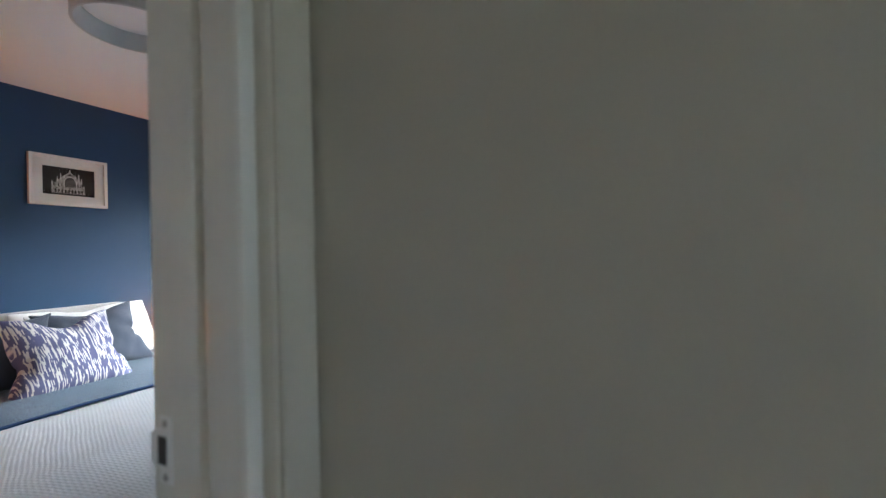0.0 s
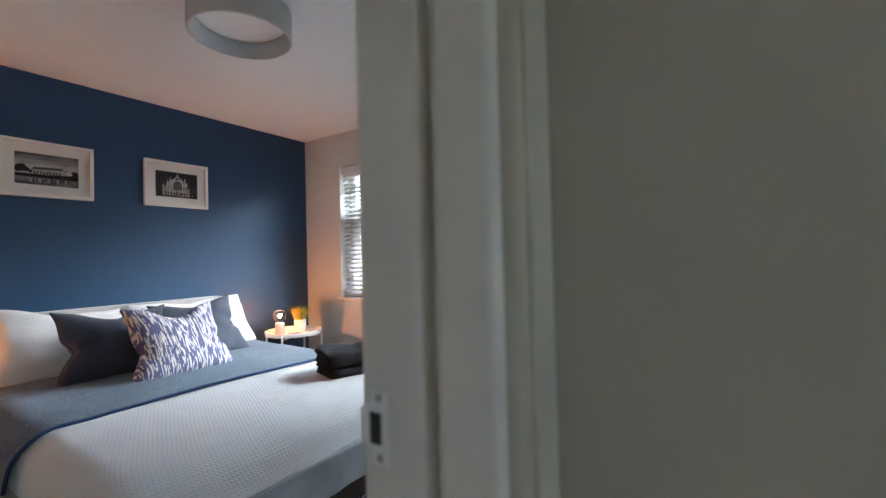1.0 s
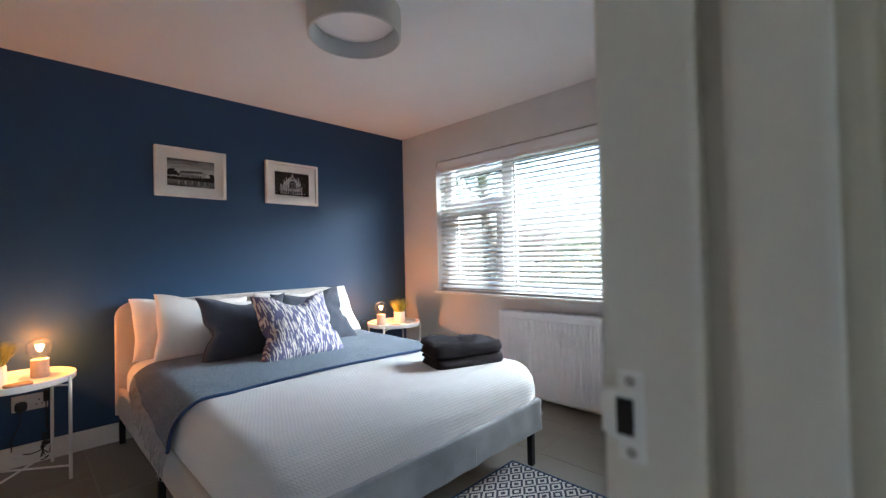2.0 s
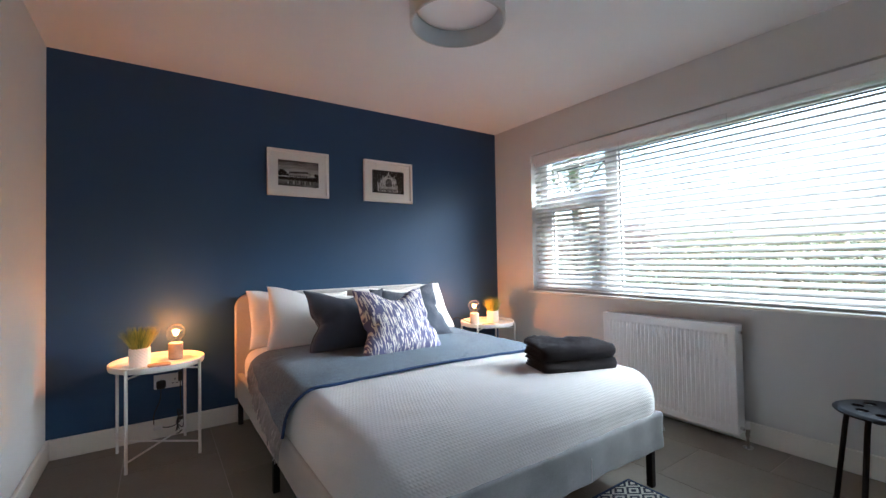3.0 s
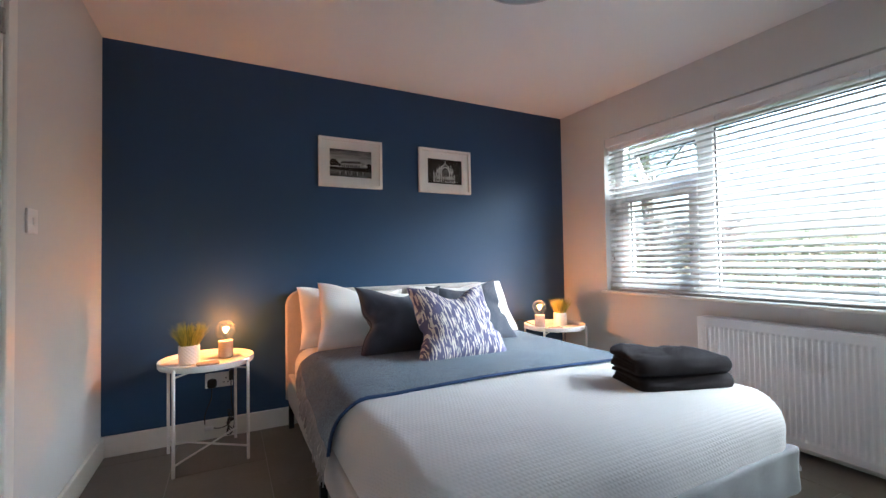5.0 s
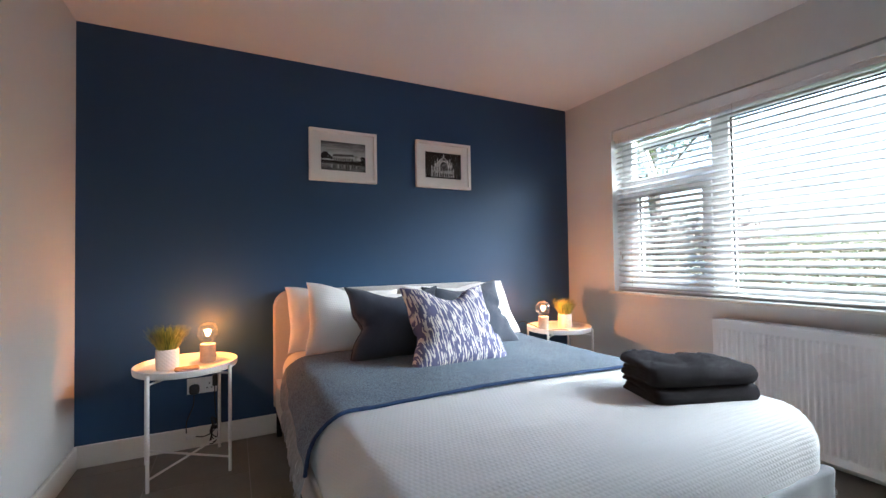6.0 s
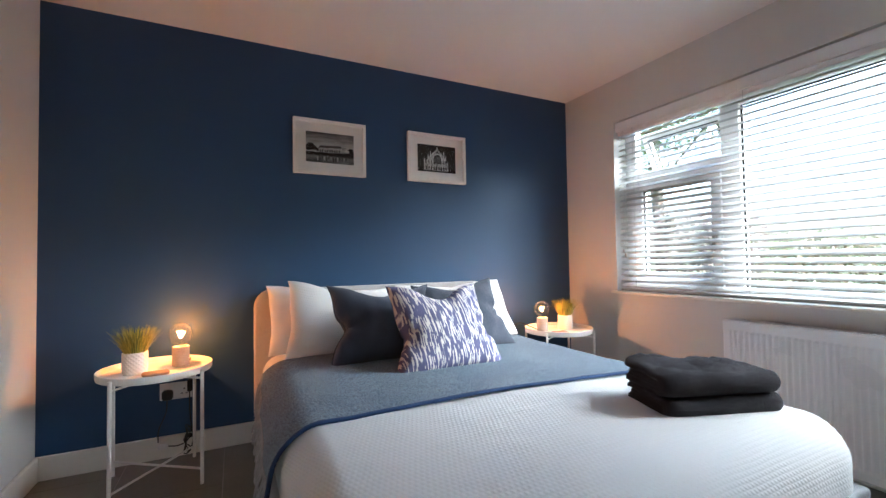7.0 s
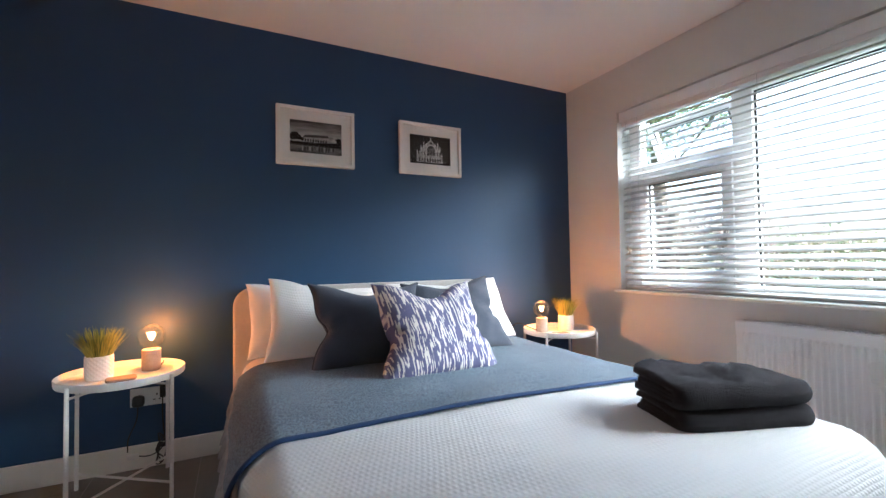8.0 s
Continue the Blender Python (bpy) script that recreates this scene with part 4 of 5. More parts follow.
def plug_and_cable():
    e = thing("lamp_cable", "black lamp cable with a plug and a coiled bundle", "cable", (0, 0, 0))
    bm = soft_box(0.500, 0.550, -0.052, -0.0117, 0.300, 0.352, 0.016, 8)
    part("plug", bm, M_RUBBER, e, "rounded black plug", True)
    part("cable", tube(bend([(0.524, -0.035, 0.30), (0.520, -0.045, 0.24), (0.490, -0.050, 0.16), (0.488, -0.052, 0.10)]), 0.0028, 8), M_RUBBER, e, smooth=True)
    part("inline_switch", soft_box(0.486, 0.532, -0.062, -0.042, 0.062, 0.088, 0.009, 6), M_PLASTIC, e, "small clear inline switch", True)
    coil = [(0.532, -0.052, 0.074), (0.57, -0.052, 0.068), (0.61, -0.05, 0.082), (0.64, -0.05, 0.13)]
    for k in range(4):
        coil += [(0.608 + 0.012 * k, -0.045 - 0.005 * k, 0.165 - 0.008 * k), (0.614 - 0.004 * k, -0.05 - 0.006 * k, 0.10), (0.600 + 0.008 * k, -0.055 - 0.004 * k, 0.028 + 0.012 * k), (0.628 + 0.003 * k, -0.06, 0.035 + 0.008 * k), (0.642, -0.05, 0.10)]
    coil += [(0.628, -0.045, 0.20), (0.624, -0.040, 0.30), (0.626, -0.040, 0.46), (0.632, -0.055, 0.512), (0.632, -0.09, 0.513), (0.627, -0.135, TRAY + 0.006)]
    part("cable", tube(bend(coil, 6), 0.0028, 8), M_RUBBER, e, smooth=True)
    part("cable_tie", box(0.604, 0.640, -0.068, -0.038, 0.104, 0.118, 0.004), M_RUBBER, e)
    part("adapter", box(0.613, 0.637, -0.048, -0.020, 0.335, 0.395, 0.004), M_RUBBER, e)


def other_cable():
    e = thing("lamp_cable", "black lamp cable hanging behind the bedside table", "cable", (0, 0, 0))
    part("cable", tube(bend([(2.740, -0.268, TRAY + 0.006), (2.715, -0.22, TRAY + 0.022), (2.66, -0.15, TRAY + 0.045), (2.62, -0.10, 0.46), (2.63, -0.05, 0.30), (2.66, -0.04, 0.05), (2.70, -0.05, 0.006)]), 0.0028, 8), M_RUBBER, e, smooth=True)


wall_socket()
plug_and_cable()
other_cable()


def light_switch():
    e = thing("light_switch", "white plastic dimmer light switch on the grey wall", "light switch", (0, -0.930, 1.187))
    part("plate", box(0.001, 0.009, -0.043, 0.043, -0.043, 0.043, 0.003), M_PLASTIC, e)
    part("rocker", box(0.008, 0.013, -0.007, 0.013, -0.013, 0.013, 0.002), M_PLASTIC, e)


light_switch()

# ---- pictures ----


def flat(points, material, name, parent, y, label=""):
    bm = bmesh.new()
    vs = [bm.verts.new((x, y, z)) for x, z in points]
    f = bm.faces.new(vs)
    bmesh.ops.triangulate(bm, faces=[f])
    return part(name, bm, material, parent, label)


def print_mat(name, low, high, z0, z1, streak=1.0):
    """A monochrome photographic print: a sky that pales towards the horizon, with soft streaks of cloud."""
    m, t, p = nodes_of(name)
    sep = t.nodes.new("ShaderNodeSeparateXYZ")
    co = coords(t)
    t.links.new(co, sep.inputs[0])
    st = t.nodes.new("ShaderNodeMapping")
    st.inputs["Scale"].default_value = (8, 1, 55)
    t.links.new(co, st.inputs["Vector"])
    n = add(t, "ShaderNodeTexNoise", Scale=1.0, Detail=4.0)
    t.links.new(st.outputs[0], n.inputs["Vector"])
    f = math_node(t, "DIVIDE", math_node(t, "SUBTRACT", sep.outputs[2], z0), z1 - z0)
    f = math_node(t, "ADD", f, math_node(t, "MULTIPLY", math_node(t, "SUBTRACT", n.outputs["Fac"], 0.5), streak))
    t.links.new(blend(t, f, (high, high * 0.99, high * 0.97), (low, low * 0.99, low * 0.97)), p.inputs["Base Color"])
    p.inputs["Roughness"].default_value = 0.7
    return m


def tone(name, v, var=0.35, grain=150):
    return plain(name, (v, v * 0.985, v * 0.96), 0.7, var=var, scale=60, grain=grain, bump=0.0)


P_DARK, P_MID, P_LIGHT, P_PALE = tone("print_black", 0.006), tone("print_grey", 0.06, 0.7), tone("print_light_grey", 0.40, 0.8), tone("print_pale", 0.72, 0.3)


def picture(x, z, label):
    e = thing("picture_frame", label, "picture", (x, 0, z), 0, "pictures over the bed")
    w, h = 0.440, 0.335
    bm = ring_plate(bmesh.new(), w, h, -0.030, -0.003, 0.020)
    bmesh.ops.bevel(bm, geom=bm.edges[:], offset=0.0015, segments=1, affect="EDGES")
    part("frame", bm, M_FRAME, e, "white wooden frame")
    part("mount", ring_plate(bmesh.new(), w - 0.038, h - 0.038, -0.014, -0.009, 0.055), M_MAT, e, "ivory card mount")
    part("backing", box(-w / 2 + 0.012, w / 2 - 0.012, -0.006, -0.002, -h / 2 + 0.012, h / 2 - 0.012), M_MAT, e)
    g = part("glazing", box(-w / 2 + 0.018, w / 2 - 0.018, -0.0185, -0.0170, -h / 2 + 0.018, h / 2 - 0.018), M_GLAZING, e)
    g.visible_shadow = False
    return e


def river_print(e):
    w, h = 0.296, 0.194
    rnd = random.Random(4)
    p = flat([(-w / 2, -h / 2), (w / 2, -h / 2), (w / 2, h / 2), (-w / 2, h / 2)], print_mat("print_cloudy_sky", 0.010, 0.50, 0.005, 0.105, 1.1), "print", e, -0.0085, "monochrome photograph of a long building by a river")
    flat([(-w / 2, -h / 2), (w / 2, -h / 2), (w / 2, -0.046), (-w / 2, -0.040)], print_mat("print_water", 0.30, 0.008, -0.115, -0.035, 1.9), "water", p, -0.0088)
    flat([(-w / 2, -0.050), (w / 2, -0.054), (w / 2, -0.038), (0.05, -0.034), (-w / 2, -0.028)], P_MID, "bank", p, -0.0090)
    for cx, cz, r in ((-0.116, 0.004, 0.022), (-0.130, -0.004, 0.020), (-0.100, -0.004, 0.016), (0.128, -0.010, 0.020), (-0.078, -0.014, 0.010)):
        crown = [(cx + r * (1 + rnd.uniform(-0.16, 0.16)) * math.cos(2 * math.pi * i / 20), cz + r * (1 + rnd.uniform(-0.16, 0.16)) * math.sin(2 * math.pi * i / 20)) for i in range(20)]
        flat([(max(-w / 2, min(w / 2, x)), z) for x, z in crown], P_DARK, "tree", p, -0.0091 - 0.00002 * r * 100)
    flat([(-0.070, -0.030), (0.118, -0.034), (0.118, -0.008), (0.085, 0.004), (0.02, 0.002), (-0.070, -0.002)], P_LIGHT, "building", p, -0.0093)
    flat([(-0.074, -0.002), (0.02, 0.002), (0.074, 0.005), (0.064, 0.019), (0.0, 0.016), (-0.064, 0.012)], P_MID, "roof", p, -0.0095)
    flat([(0.066, -0.006), (0.118, -0.010), (0.096, 0.010), (0.074, 0.016)], P_LIGHT, "gable", p, -0.0096)
    for i in range(9):
        x = -0.064 + i * 0.0145
        flat([(x, -0.026), (x + 0.007, -0.026), (x + 0.007, -0.013), (x + 0.0035, -0.008), (x, -0.013)], P_DARK, "window", p, -0.0097)
    hedge_line = [(-w / 2, -0.044)] + [(-w / 2 + 0.29 * i / 40, -0.031 + rnd.uniform(-0.006, 0.005) + (0.010 if i > 34 else 0)) for i in range(40)] + [(w / 2, -0.022), (w / 2, -0.048)]
    flat(hedge_line, P_DARK, "hedge", p, -0.0099)
    for i in range(14):
        x, low = -0.080 + i * 0.0135, rnd.uniform(-0.088, -0.066)
        flat([(x, low), (x + rnd.uniform(0.004, 0.008), low), (x + 0.008, -0.054), (x, -0.054)], P_MID if i % 3 else P_LIGHT, "reflection", p, -0.0090)


def abbey_print(e):
    w, h = 0.296, 0.194
    rnd = random.Random(8)
    p = flat([(-w / 2, -h / 2), (w / 2, -h / 2), (w / 2, h / 2), (-w / 2, h / 2)], print_mat("print_night_sky", 0.010, 0.035, -0.05, 0.10, 0.6), "print", e, -0.0085, "monochrome photograph of a floodlit gothic church front")
    flat([(-w / 2, -h / 2), (w / 2, -h / 2), (w / 2, -0.068), (-w / 2, -0.064)], P_DARK, "ground", p, -0.0088)
    wall = [(-0.098, -0.082), (-0.098, -0.016), (-0.072, -0.010), (-0.064, 0.010), (-0.030, 0.026), (0.004, 0.070), (0.038, 0.026), (0.066, 0.012), (0.074, -0.030), (0.088, -0.036), (0.088, -0.082)]
    flat(wall, P_LIGHT, "church_front", p, -0.0091)
    for x, z0, z1 in ((-0.094, -0.018, 0.004), (-0.066, -0.006, 0.034), (-0.047, 0.010, 0.056), (-0.028, 0.024, 0.048), (0.004, 0.064, 0.088), (0.036, 0.024, 0.050), (0.055, 0.010, 0.060), (0.070, -0.004, 0.034), (0.084, -0.038, -0.014)):
        flat([(x - 0.0035, z0), (x + 0.0035, z0), (x + 0.0028, z1 - 0.012), (x, z1), (x - 0.0028, z1 - 0.012)], P_PALE, "pinnacle", p, -0.0092)
    for x in (-0.070, -0.048, -0.030, 0.040, 0.058):
        flat([(x, -0.040), (x + 0.004, -0.040), (x + 0.004, 0.006), (x, 0.006)], P_PALE, "buttress", p, -0.00925)
    for x in (-0.085, -0.061, -0.042, 0.048, 0.064):
        flat([(x - 0.003, -0.034), (x + 0.003, -0.034), (x + 0.003, -0.016), (x, -0.010), (x - 0.003, -0.016)], P_DARK, "lancet", p, -0.0093)
    arch = [(-0.026, -0.036)] + [(0.005 - 0.031 * math.cos(math.pi * i / 12), -0.012 + 0.042 * math.sin(math.pi * i / 12) ** 0.8) for i in range(13)] + [(0.036, -0.036)]
    flat(arch, P_MID, "great_window", p, -0.0093)
    rim = [(0.005 - 0.031 * math.cos(math.pi * i / 12), -0.012 + 0.042 * math.sin(math.pi * i / 12) ** 0.8) for i in range(13)]
    rim += [(0.005 + (x - 0.005) * 1.14, -0.012 + (z + 0.012) * 1.12) for x, z in reversed(rim)]
    flat(rim, P_PALE, "arch", p, -0.0096)
    for i in range(5):
        x = -0.020 + 0.0115 * i
        flat([(x, -0.036), (x + 0.002, -0.036), (x + 0.002, 0.016), (x, 0.016)], P_LIGHT, "tracery", p, -0.0095)
    flat([(-0.008, 0.040), (0.018, 0.040), (0.005, 0.058)], P_MID, "gable_window", p, -0.0093)
    flat([(-0.090, -0.040), (0.084, -0.044), (0.084, -0.080), (-0.090, -0.080)], P_LIGHT, "screen", p, -0.0097)
    for i in range(9):
        x = -0.082 + i * 0.0185
        flat([(x, -0.078), (x + 0.010, -0.078), (x + 0.010, -0.060), (x + 0.005, -0.050), (x, -0.060)], P_DARK, "niche", p, -0.0099)
    for i in range(14):
        x = -0.140 + i * 0.0205
        flat([(x, -0.076), (x + 0.006, -0.076), (x + 0.006, -0.071), (x, -0.071)], P_PALE if rnd.random() < 0.6 else P_MID, "street_light", p, -0.0100)


p1 = picture(1.368, 1.703, "white framed monochrome photograph of a riverside building")
river_print(p1)
p2 = picture(2.097, 1.705, "white framed monochrome photograph of a gothic church")
abbey_print(p2)

# ---- ceiling light ----


def ceiling_light():
    e = thing("ceiling_light", "round pale grey drum ceiling light, switched off", "ceiling light", (1.660, -1.595, CEIL))
    R, h = 0.221, 0.132
    part("drum", lathe([(R - 0.006, -0.004), (R, -0.004), (R, -h + 0.004), (R - 0.004, -h), (R - 0.010, -h), (R - 0.012, -h + 0.003)], seg=72), M_SHADE, e, "pale grey drum with a thin rolled rim", True)
    part("lining", lathe([(R - 0.0125, -h + 0.004), (R - 0.030, -0.055)], seg=72), M_SHADE_IN, e, "pale blue-grey inner band", True)
    part("diffuser", lathe([(0, -0.068), (R - 0.09, -0.066), (R - 0.04, -0.060), (R - 0.030, -0.052)], seg=72), M_DIFFUSER, e, "white domed diffuser", True)
    part("base_plate", lathe([(0, -0.0005), (R - 0.012, -0.0005), (R - 0.012, -0.004), (0, -0.004)], seg=48), M_SHADE, e)


ceiling_light()

# ---- radiator, stool, rug ----


def radiator():
    y0, y1, z0, z1 = -2.112, -1.277, 0.060, 0.664
    e = thing("radiator", "white ribbed panel radiator under the window", "radiator", (3.150, (y0 + y1) / 2, z0))
    L, H = y1 - y0, z1 - z0
    # pressed front panel
    bm = bmesh.new()
    m = 30
    pitch = (L - 0.06) / m
    ys = [(-L / 2, 0.004), (-L / 2 + 0.006, 0.0), (-L / 2 + 0.03, 0.0)]
    for i in range(m):
        b = -L / 2 + 0.03 + pitch * i
        ys += [(b + pitch * 0.12, 0.0), (b + pitch * 0.24, 0.0018), (b + pitch * 0.36, 0.0036), (b + pitch * 0.64, 0.0036), (b + pitch * 0.76, 0.0018), (b + pitch * 0.88, 0.0)]
    ys += [(L / 2 - 0.03, 0.0), (L / 2 - 0.006, 0.0), (L / 2, 0.004)]
    zs = [(0.0, 0.0, 0.004), (0.005, 0.0, 0.0), (0.036, 0.0, 0.0), (0.052, 1.0, 0.0), (H - 0.062, 1.0, 0.0), (H - 0.046, 0.0, 0.0), (H - 0.006, 0.0, 0.0), (H, 0.0, 0.004)]
    grid = [[bm.verts.new((d * k + ed, y, z)) for y, d in ys] for z, k, ed in zs]
    for a, b in zip(grid, grid[1:]):
        for i in range(len(ys) - 1):
            bm.faces.new((a[i], a[i + 1], b[i + 1], b[i]))
    part("front_panel", bm, M_RAD, e, "pressed ribbed front panel")
    part("back_panel", box(0.085, 0.092, -L / 2, L / 2, 0.0, H, 0.002), M_RAD, e)
    for s in (-1, 1):
        y = s * (L / 2 - 0.004)
        part("side_cover", box(0.004, 0.088, y - 0.004, y + 0.004, 0.004, H - 0.002, 0.002), M_RAD, e)
    bm = box(0.004, 0.012, -L / 2 + 0.01, L / 2 - 0.01, H - 0.004, H + 0.002)
    box(0.078, 0.088, -L / 2 + 0.01, L / 2 - 0.01, H - 0.004, H + 0.002, bm=bm)
    part("grille_frame", bm, M_RAD, e)
    for i in range(40):
        y = -L / 2 + 0.02 + (L - 0.04) * i / 39
        part("grille_bar", box(0.011, 0.079, y - 0.003, y + 0.003, H - 0.003, H + 0.001), M_RAD, e)
    part("bleed_plug", lathe([(0, 0), (0.010, 0), (0.010, 0.012), (0.006, 0.016), (0, 0.016)], seg=14), M_CHROME, e).matrix_basis = pose(0.045, -L / 2 - 0.001, H - 0.04, 90, 0, 0)
    for y in (-L / 2 + 0.15, L / 2 - 0.15):
        part("wall_bracket", box(0.09, RX - 3.150 - 0.001, y - 0.015, y + 0.015, 0.08, H - 0.08), M_RAD, e)
    vx, vy = 0.030, -L / 2 - 0.034
    v = part("valve", lathe([(0, 0.030), (0.011, 0.030), (0.012, 0.055), (0.015, 0.060), (0.015, 0.074), (0.010, 0.078), (0, 0.078)], (vx, vy, -0.03), 18), M_CHROME, e, "chrome lockshield valve", True)
    part("cap", lathe([(0, 0.075), (0.013, 0.075), (0.012, 0.105), (0.008, 0.112), (0, 0.113)], (vx, vy, -0.03), 18), M_PLASTIC, v, "white plastic valve cap", True)
    part("tail", tube([(vx, vy, 0.035), (vx + 0.006, -L / 2 + 0.004, 0.035)], 0.009, 12), M_CHROME, v, smooth=True)
    part("pipe", tube([(vx, vy, -z0), (vx, vy, 0.012)], 0.0078, 14), M_CHROME, v, smooth=True)
    part("pipe_collar", lathe([(0, 0), (0.027, 0), (0.026, 0.004), (0.012, 0.008), (0, 0.008)], (vx, vy, -z0 + 0.0005), 24), M_CHROME, v, smooth=True)


radiator()


def stool():
    e = thing("stool", "black round metal stool with a perforated seat", "stool", (2.850, -2.745, 0))
    R, z = 0.160, 0.443
    bm = bmesh.new()
    holes = [(0.085 * math.cos(a), 0.085 * math.sin(a), 0.020) for a in (math.pi / 4 * k for k in range(8))]
    # seat: a grid of small quads with round holes left out
    n = 72
    def inside(x, y):
        return math.hypot(x, y) < R and all(math.hypot(x - a, y - b) > r for a, b, r in holes)
    cell = 2 * R / n
    vs = {}
    def vert(i, j):
        if (i, j) not in vs:
            x, y = -R + cell * i, -R + cell * j
            d = math.hypot(x, y)
            if d > R - cell * 0.8:
                x, y = x * R / d, y * R / d
            for a, b, r in holes:
                q = math.hypot(x - a, y - b)
                if abs(q - r) < cell * 0.75 and q > 1e-6:
                    x, y = a + (x - a) * r / q, b + (y - b) * r / q
            vs[(i, j)] = bm.verts.new((x, y, z - 0.010 * max(0.0, (d / R - 0.86) / 0.14) ** 2))
        return vs[(i, j)]
    for i in range(n):
        for j in range(n):
            if inside(-R + cell * (i + 0.5), -R + cell * (j + 0.5)):
                bm.faces.new((vert(i, j), vert(i + 1, j), vert(i + 1, j + 1), vert(i, j + 1)))
    bm.normal_update()
    bmesh.ops.solidify(bm, geom=bm.faces[:], thickness=0.008)
    part("seat", bm, M_BLACK, e, "round black seat with eight holes")
    for k in range(4):
        a = radians(-15 + 90 * k)
        c, s = math.cos(a), math.sin(a)
        pts = bend([(0.03 * c, 0.03 * s, z - 0.018), (0.105 * c, 0.105 * s, z - 0.018), (0.128 * c, 0.128 * s, z - 0.040), (0.150 * c, 0.150 * s, z - 0.2), (0.178 * c, 0.178 * s, 0.012)], 6)
        leg = part("leg", tube(pts, 0.0095, 12), M_BLACK, e, smooth=True)
        part("foot", lathe([(0, 0), (0.0115, 0), (0.0115, 0.022), (0, 0.022)], (0.178 * c, 0.178 * s, 0.0), 12), M_RUBBER, leg)


stool()


def rug_mat():
    """Navy and off-white flat weave with nested diamonds."""
    m, t, p = nodes_of("diamond_flatweave")
    sep = t.nodes.new("ShaderNodeSeparateXYZ")
    co = coords(t)
    t.links.new(co, sep.inputs[0])
    u = math_node(t, "MULTIPLY", sep.outputs[0], 1 / 0.105)
    v = math_node(t, "MULTIPLY", sep.outputs[1], 1 / 0.075)
    fu = math_node(t, "ABSOLUTE", math_node(t, "SUBTRACT", math_node(t, "FRACT", u), 0.5))
    fv = math_node(t, "ABSOLUTE", math_node(t, "SUBTRACT", math_node(t, "FRACT", v), 0.5))
    d = math_node(t, "ADD", fu, fv)
    band = math_node(t, "GREATER_THAN", math_node(t, "SINE", math_node(t, "MULTIPLY", d, 2 * math.pi * 3.0)), 0.0)
    fine = add(t, "ShaderNodeTexNoise", Scale=400.0, Detail=2.0)
    t.links.new(co, fine.inputs["Vector"])
    navy = blend(t, fine.outputs["Fac"], (0.015, 0.018, 0.04), (0.05, 0.055, 0.09))
    white = blend(t, fine.outputs["Fac"], (0.42, 0.41, 0.40), (0.66, 0.64, 0.62))
    t.links.new(blend(t, band, navy, white), p.inputs["Base Color"])
    p.inputs["Roughness"].default_value = 0.95
    b = add(t, "ShaderNodeBump", Strength=0.6, Distance=0.002)
    t.links.new(fine.outputs["Fac"], b.inputs["Height"])
    t.links.new(b.outputs["Normal"], p.inputs["Normal"])
    return m


def rug():
    e = thing("rug", "navy and white diamond flat-weave rug with a navy border", "rug", (1.75, -2.255, 0.0))
    w, d = 0.60, 0.30
    part("field", box(-w + 0.012, w - 0.012, -d + 0.012, d - 0.012, 0.0008, 0.0085, 0.002), rug_mat(), e)
    for x0, x1, y0, y1 in ((-w, w, d - 0.012, d), (-w, w, -d, -d + 0.012), (-w, -w + 0.012, -d + 0.012, d - 0.012), (w - 0.012, w, -d + 0.012, d - 0.012)):
        part("border", box(x0, x1, y0, y1, 0.0008, 0.0095, 0.003), M_EDGE, e)


rug()

# ---- outside ----


def outdoors():
    structure("ground", box(-400, 400, -400, 400, -0.6, -0.5), M_LAWN, "lawn all round the house reaching far away", "ground")


def leaf_cloud(bm, rnd, centre, size, count, leaf):
    for _ in range(count):
        d = Vector((rnd.gauss(0, 1), rnd.gauss(0, 1), rnd.gauss(0, 1))).normalized() * (rnd.random() ** 0.4)
        p = Vector(centre) + Vector((d.x * size[0], d.y * size[1], d.z * size[2]))
        if p.z < -0.48:
            continue
        a = Vector((rnd.uniform(-1, 1), rnd.uniform(-1, 1), rnd.uniform(-1, 1))).normalized()
        b = a.orthogonal().normalized()
        l = leaf * rnd.uniform(0.6, 1.3)
        bm.faces.new([bm.verts.new(p - a * l), bm.verts.new(p + b * l * 0.42), bm.verts.new(p + a * l), bm.verts.new(p - b * l * 0.42)])


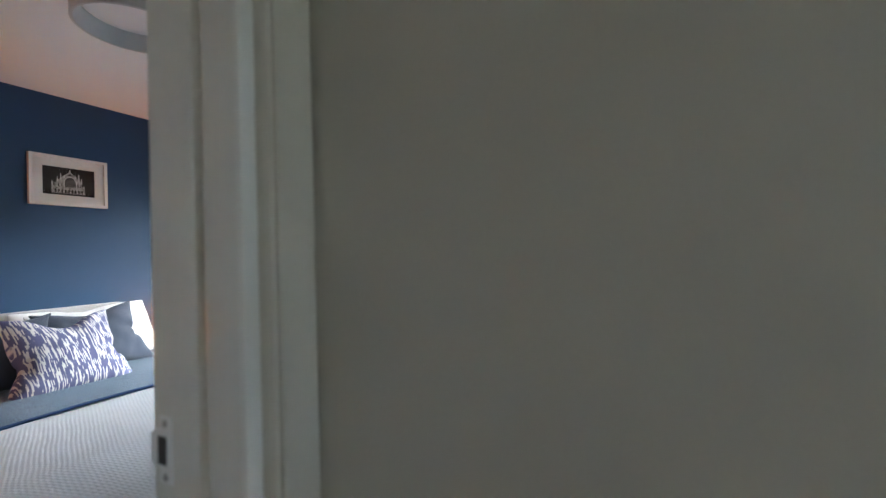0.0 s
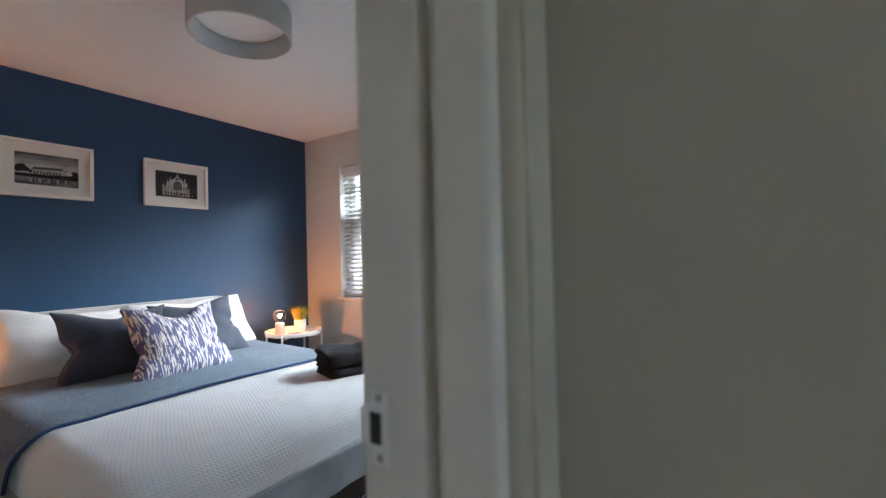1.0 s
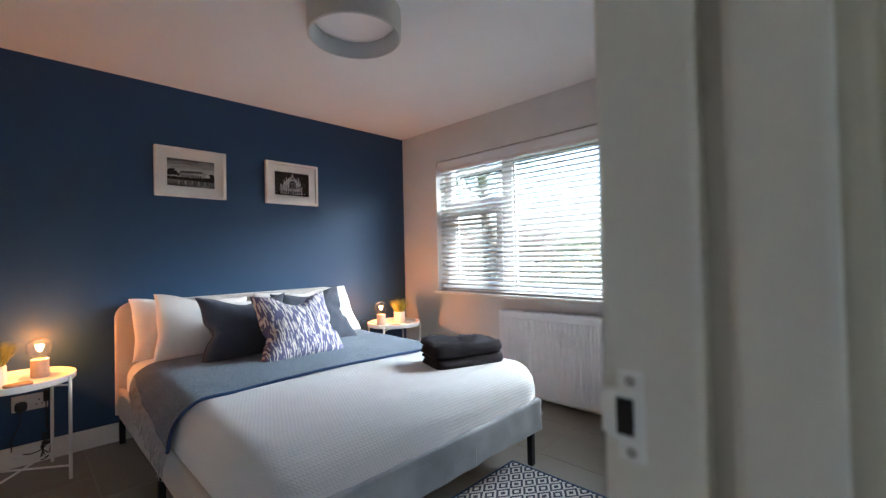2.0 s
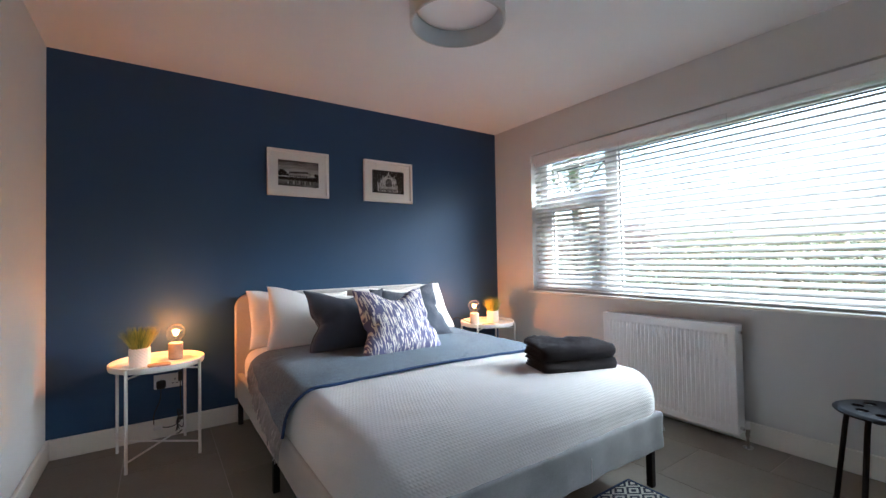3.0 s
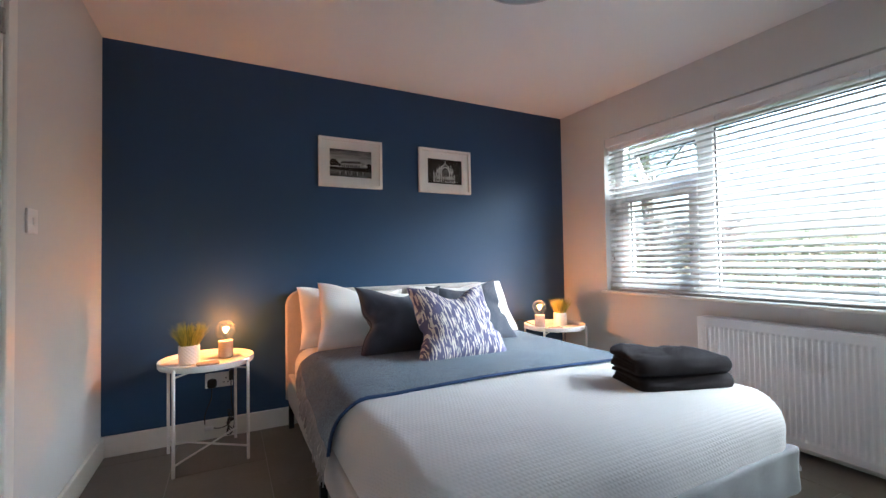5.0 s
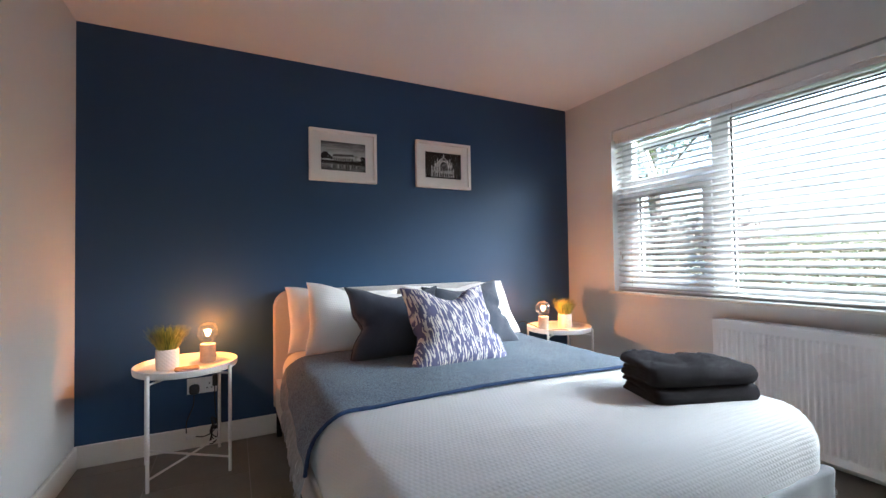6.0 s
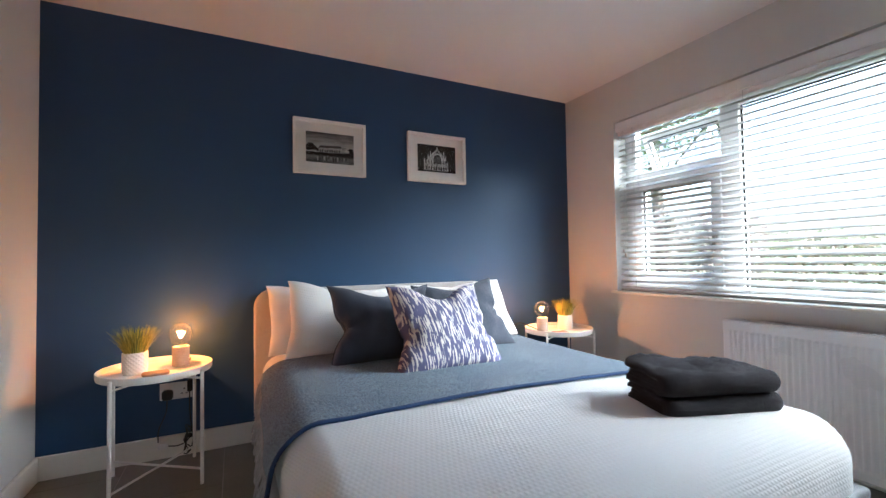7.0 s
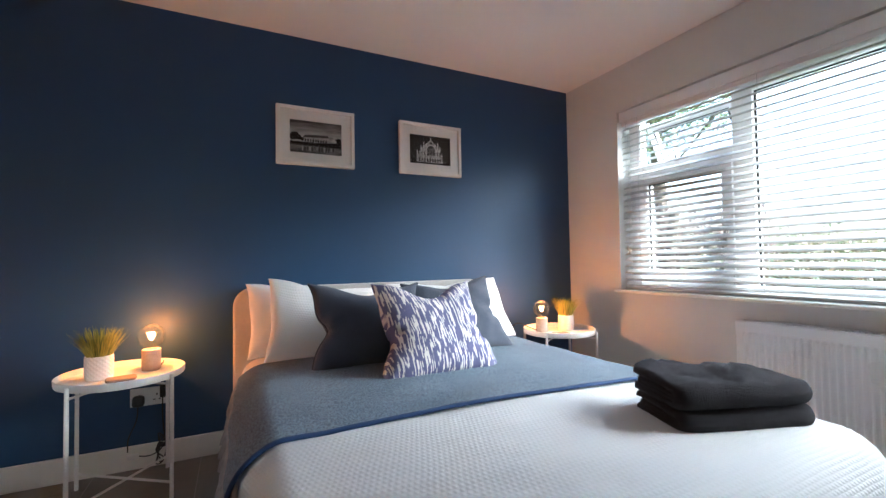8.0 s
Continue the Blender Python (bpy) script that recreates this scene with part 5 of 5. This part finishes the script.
def tree(name, label, x, y, h, spread, leaves, material, seed, leaf=0.05, low=0.25):
    rnd = random.Random(seed)
    e = thing(name, label, "tree", (x, y, -0.5))
    bm = bmesh.new()
    pts = bend([(0, 0, 0), (0.05, 0.03, h * 0.3), (-0.04, 0.06, h * 0.6), (0, 0, h * 0.9)], 5)
    tube(pts, 0.05 + h * 0.008, 8, bm)
    tips = []
    for k in range(16):
        z = h * rnd.uniform(low, 0.85)
        a = rnd.uniform(0, 2 * math.pi)
        r = spread * rnd.uniform(0.5, 1.0)
        tip = Vector((r * math.cos(a), r * math.sin(a), z + rnd.uniform(0.1, 0.4)))
        tube(bend([(0, 0, z - 0.25), tip * 0.5 + Vector((0, 0, z * 0.45)), tip], 4), 0.018, 6, bm)
        tips.append(tip)
    part("trunk", bm, M_BARK, e, smooth=True)
    bm = bmesh.new()
    for tip in tips:
        for q in range(3):
            c = tip * rnd.uniform(0.55, 1.05)
            c.z = tip.z + rnd.uniform(-0.25, 0.25)
            leaf_cloud(bm, rnd, c, (spread * 0.36,) * 3, leaves // 48, leaf)
    part("crown", bm, material, e)


def hedge(name, label, x, y0, y1, h, seed, material=None):
    rnd = random.Random(seed)
    bm = bmesh.new()
    n = int((y1 - y0) / 0.45)
    for i in range(n):
        y = y0 + (y1 - y0) * (i + 0.5) / n
        hh = h * rnd.uniform(0.75, 1.1)
        leaf_cloud(bm, rnd, (x + rnd.uniform(-0.3, 0.3), y, -0.5 + hh * 0.5), (0.55, 0.5, hh * 0.55), 650, 0.06)
    tagged(part(name, bm, material or M_LEAF), label, "hedge", kind="stuff")


outdoors()
tree("tree", "copper-leaved tree close outside the window", 6.2, 1.15, 2.3, 1.15, 14000, M_COPPER, 3, 0.022)
tree("tree", "tall green-leaved tree close outside the window", 7.0, 1.9, 5.6, 1.7, 24000, M_LEAF, 7, 0.032, 0.52)
hedge("hedge", "garden hedge turning from green to rust across the lawn", 13.0, -9.0, 8.0, 1.9, 2, M_AUTUMN)
hedge("hedge", "loose green garden hedge further off", 19.0, -14.0, 9.0, 2.6, 5)

# ---- floor with its tiles ----


def floors():
    e = structure("floor", box(0.0, RX, HY, 0.0, -0.1, -0.0018), M_GROUT, "taupe porcelain tile floor with pale joints", "floor")
    g, wide, long = 0.0019, 0.435, 0.89
    for k in range(8):
        x = -0.083 + wide * k
        y = 0.447 + 0.312 - 0.312 * k
        while y < 0.02:
            y += long
        while y > HY:
            x0, x1, y0, y1 = max(0.0, x + g), min(RX, x + wide - g), max(HY, y - long + g), min(0.0, y - g)
            if x1 - x0 > 0.02 and y1 - y0 > 0.02:
                part("tile", box(x0, x1, y0, y1, -0.012, 0.0, 0.0008, seg=1), M_TILE, e)
            y -= long
    structure("hall_floor", box(HALL_X0, HALL_X1, HALL_END, HY - 0.0005, -0.09, 0.0), M_TILE, "taupe tile floor of the hall", "floor")


floors()
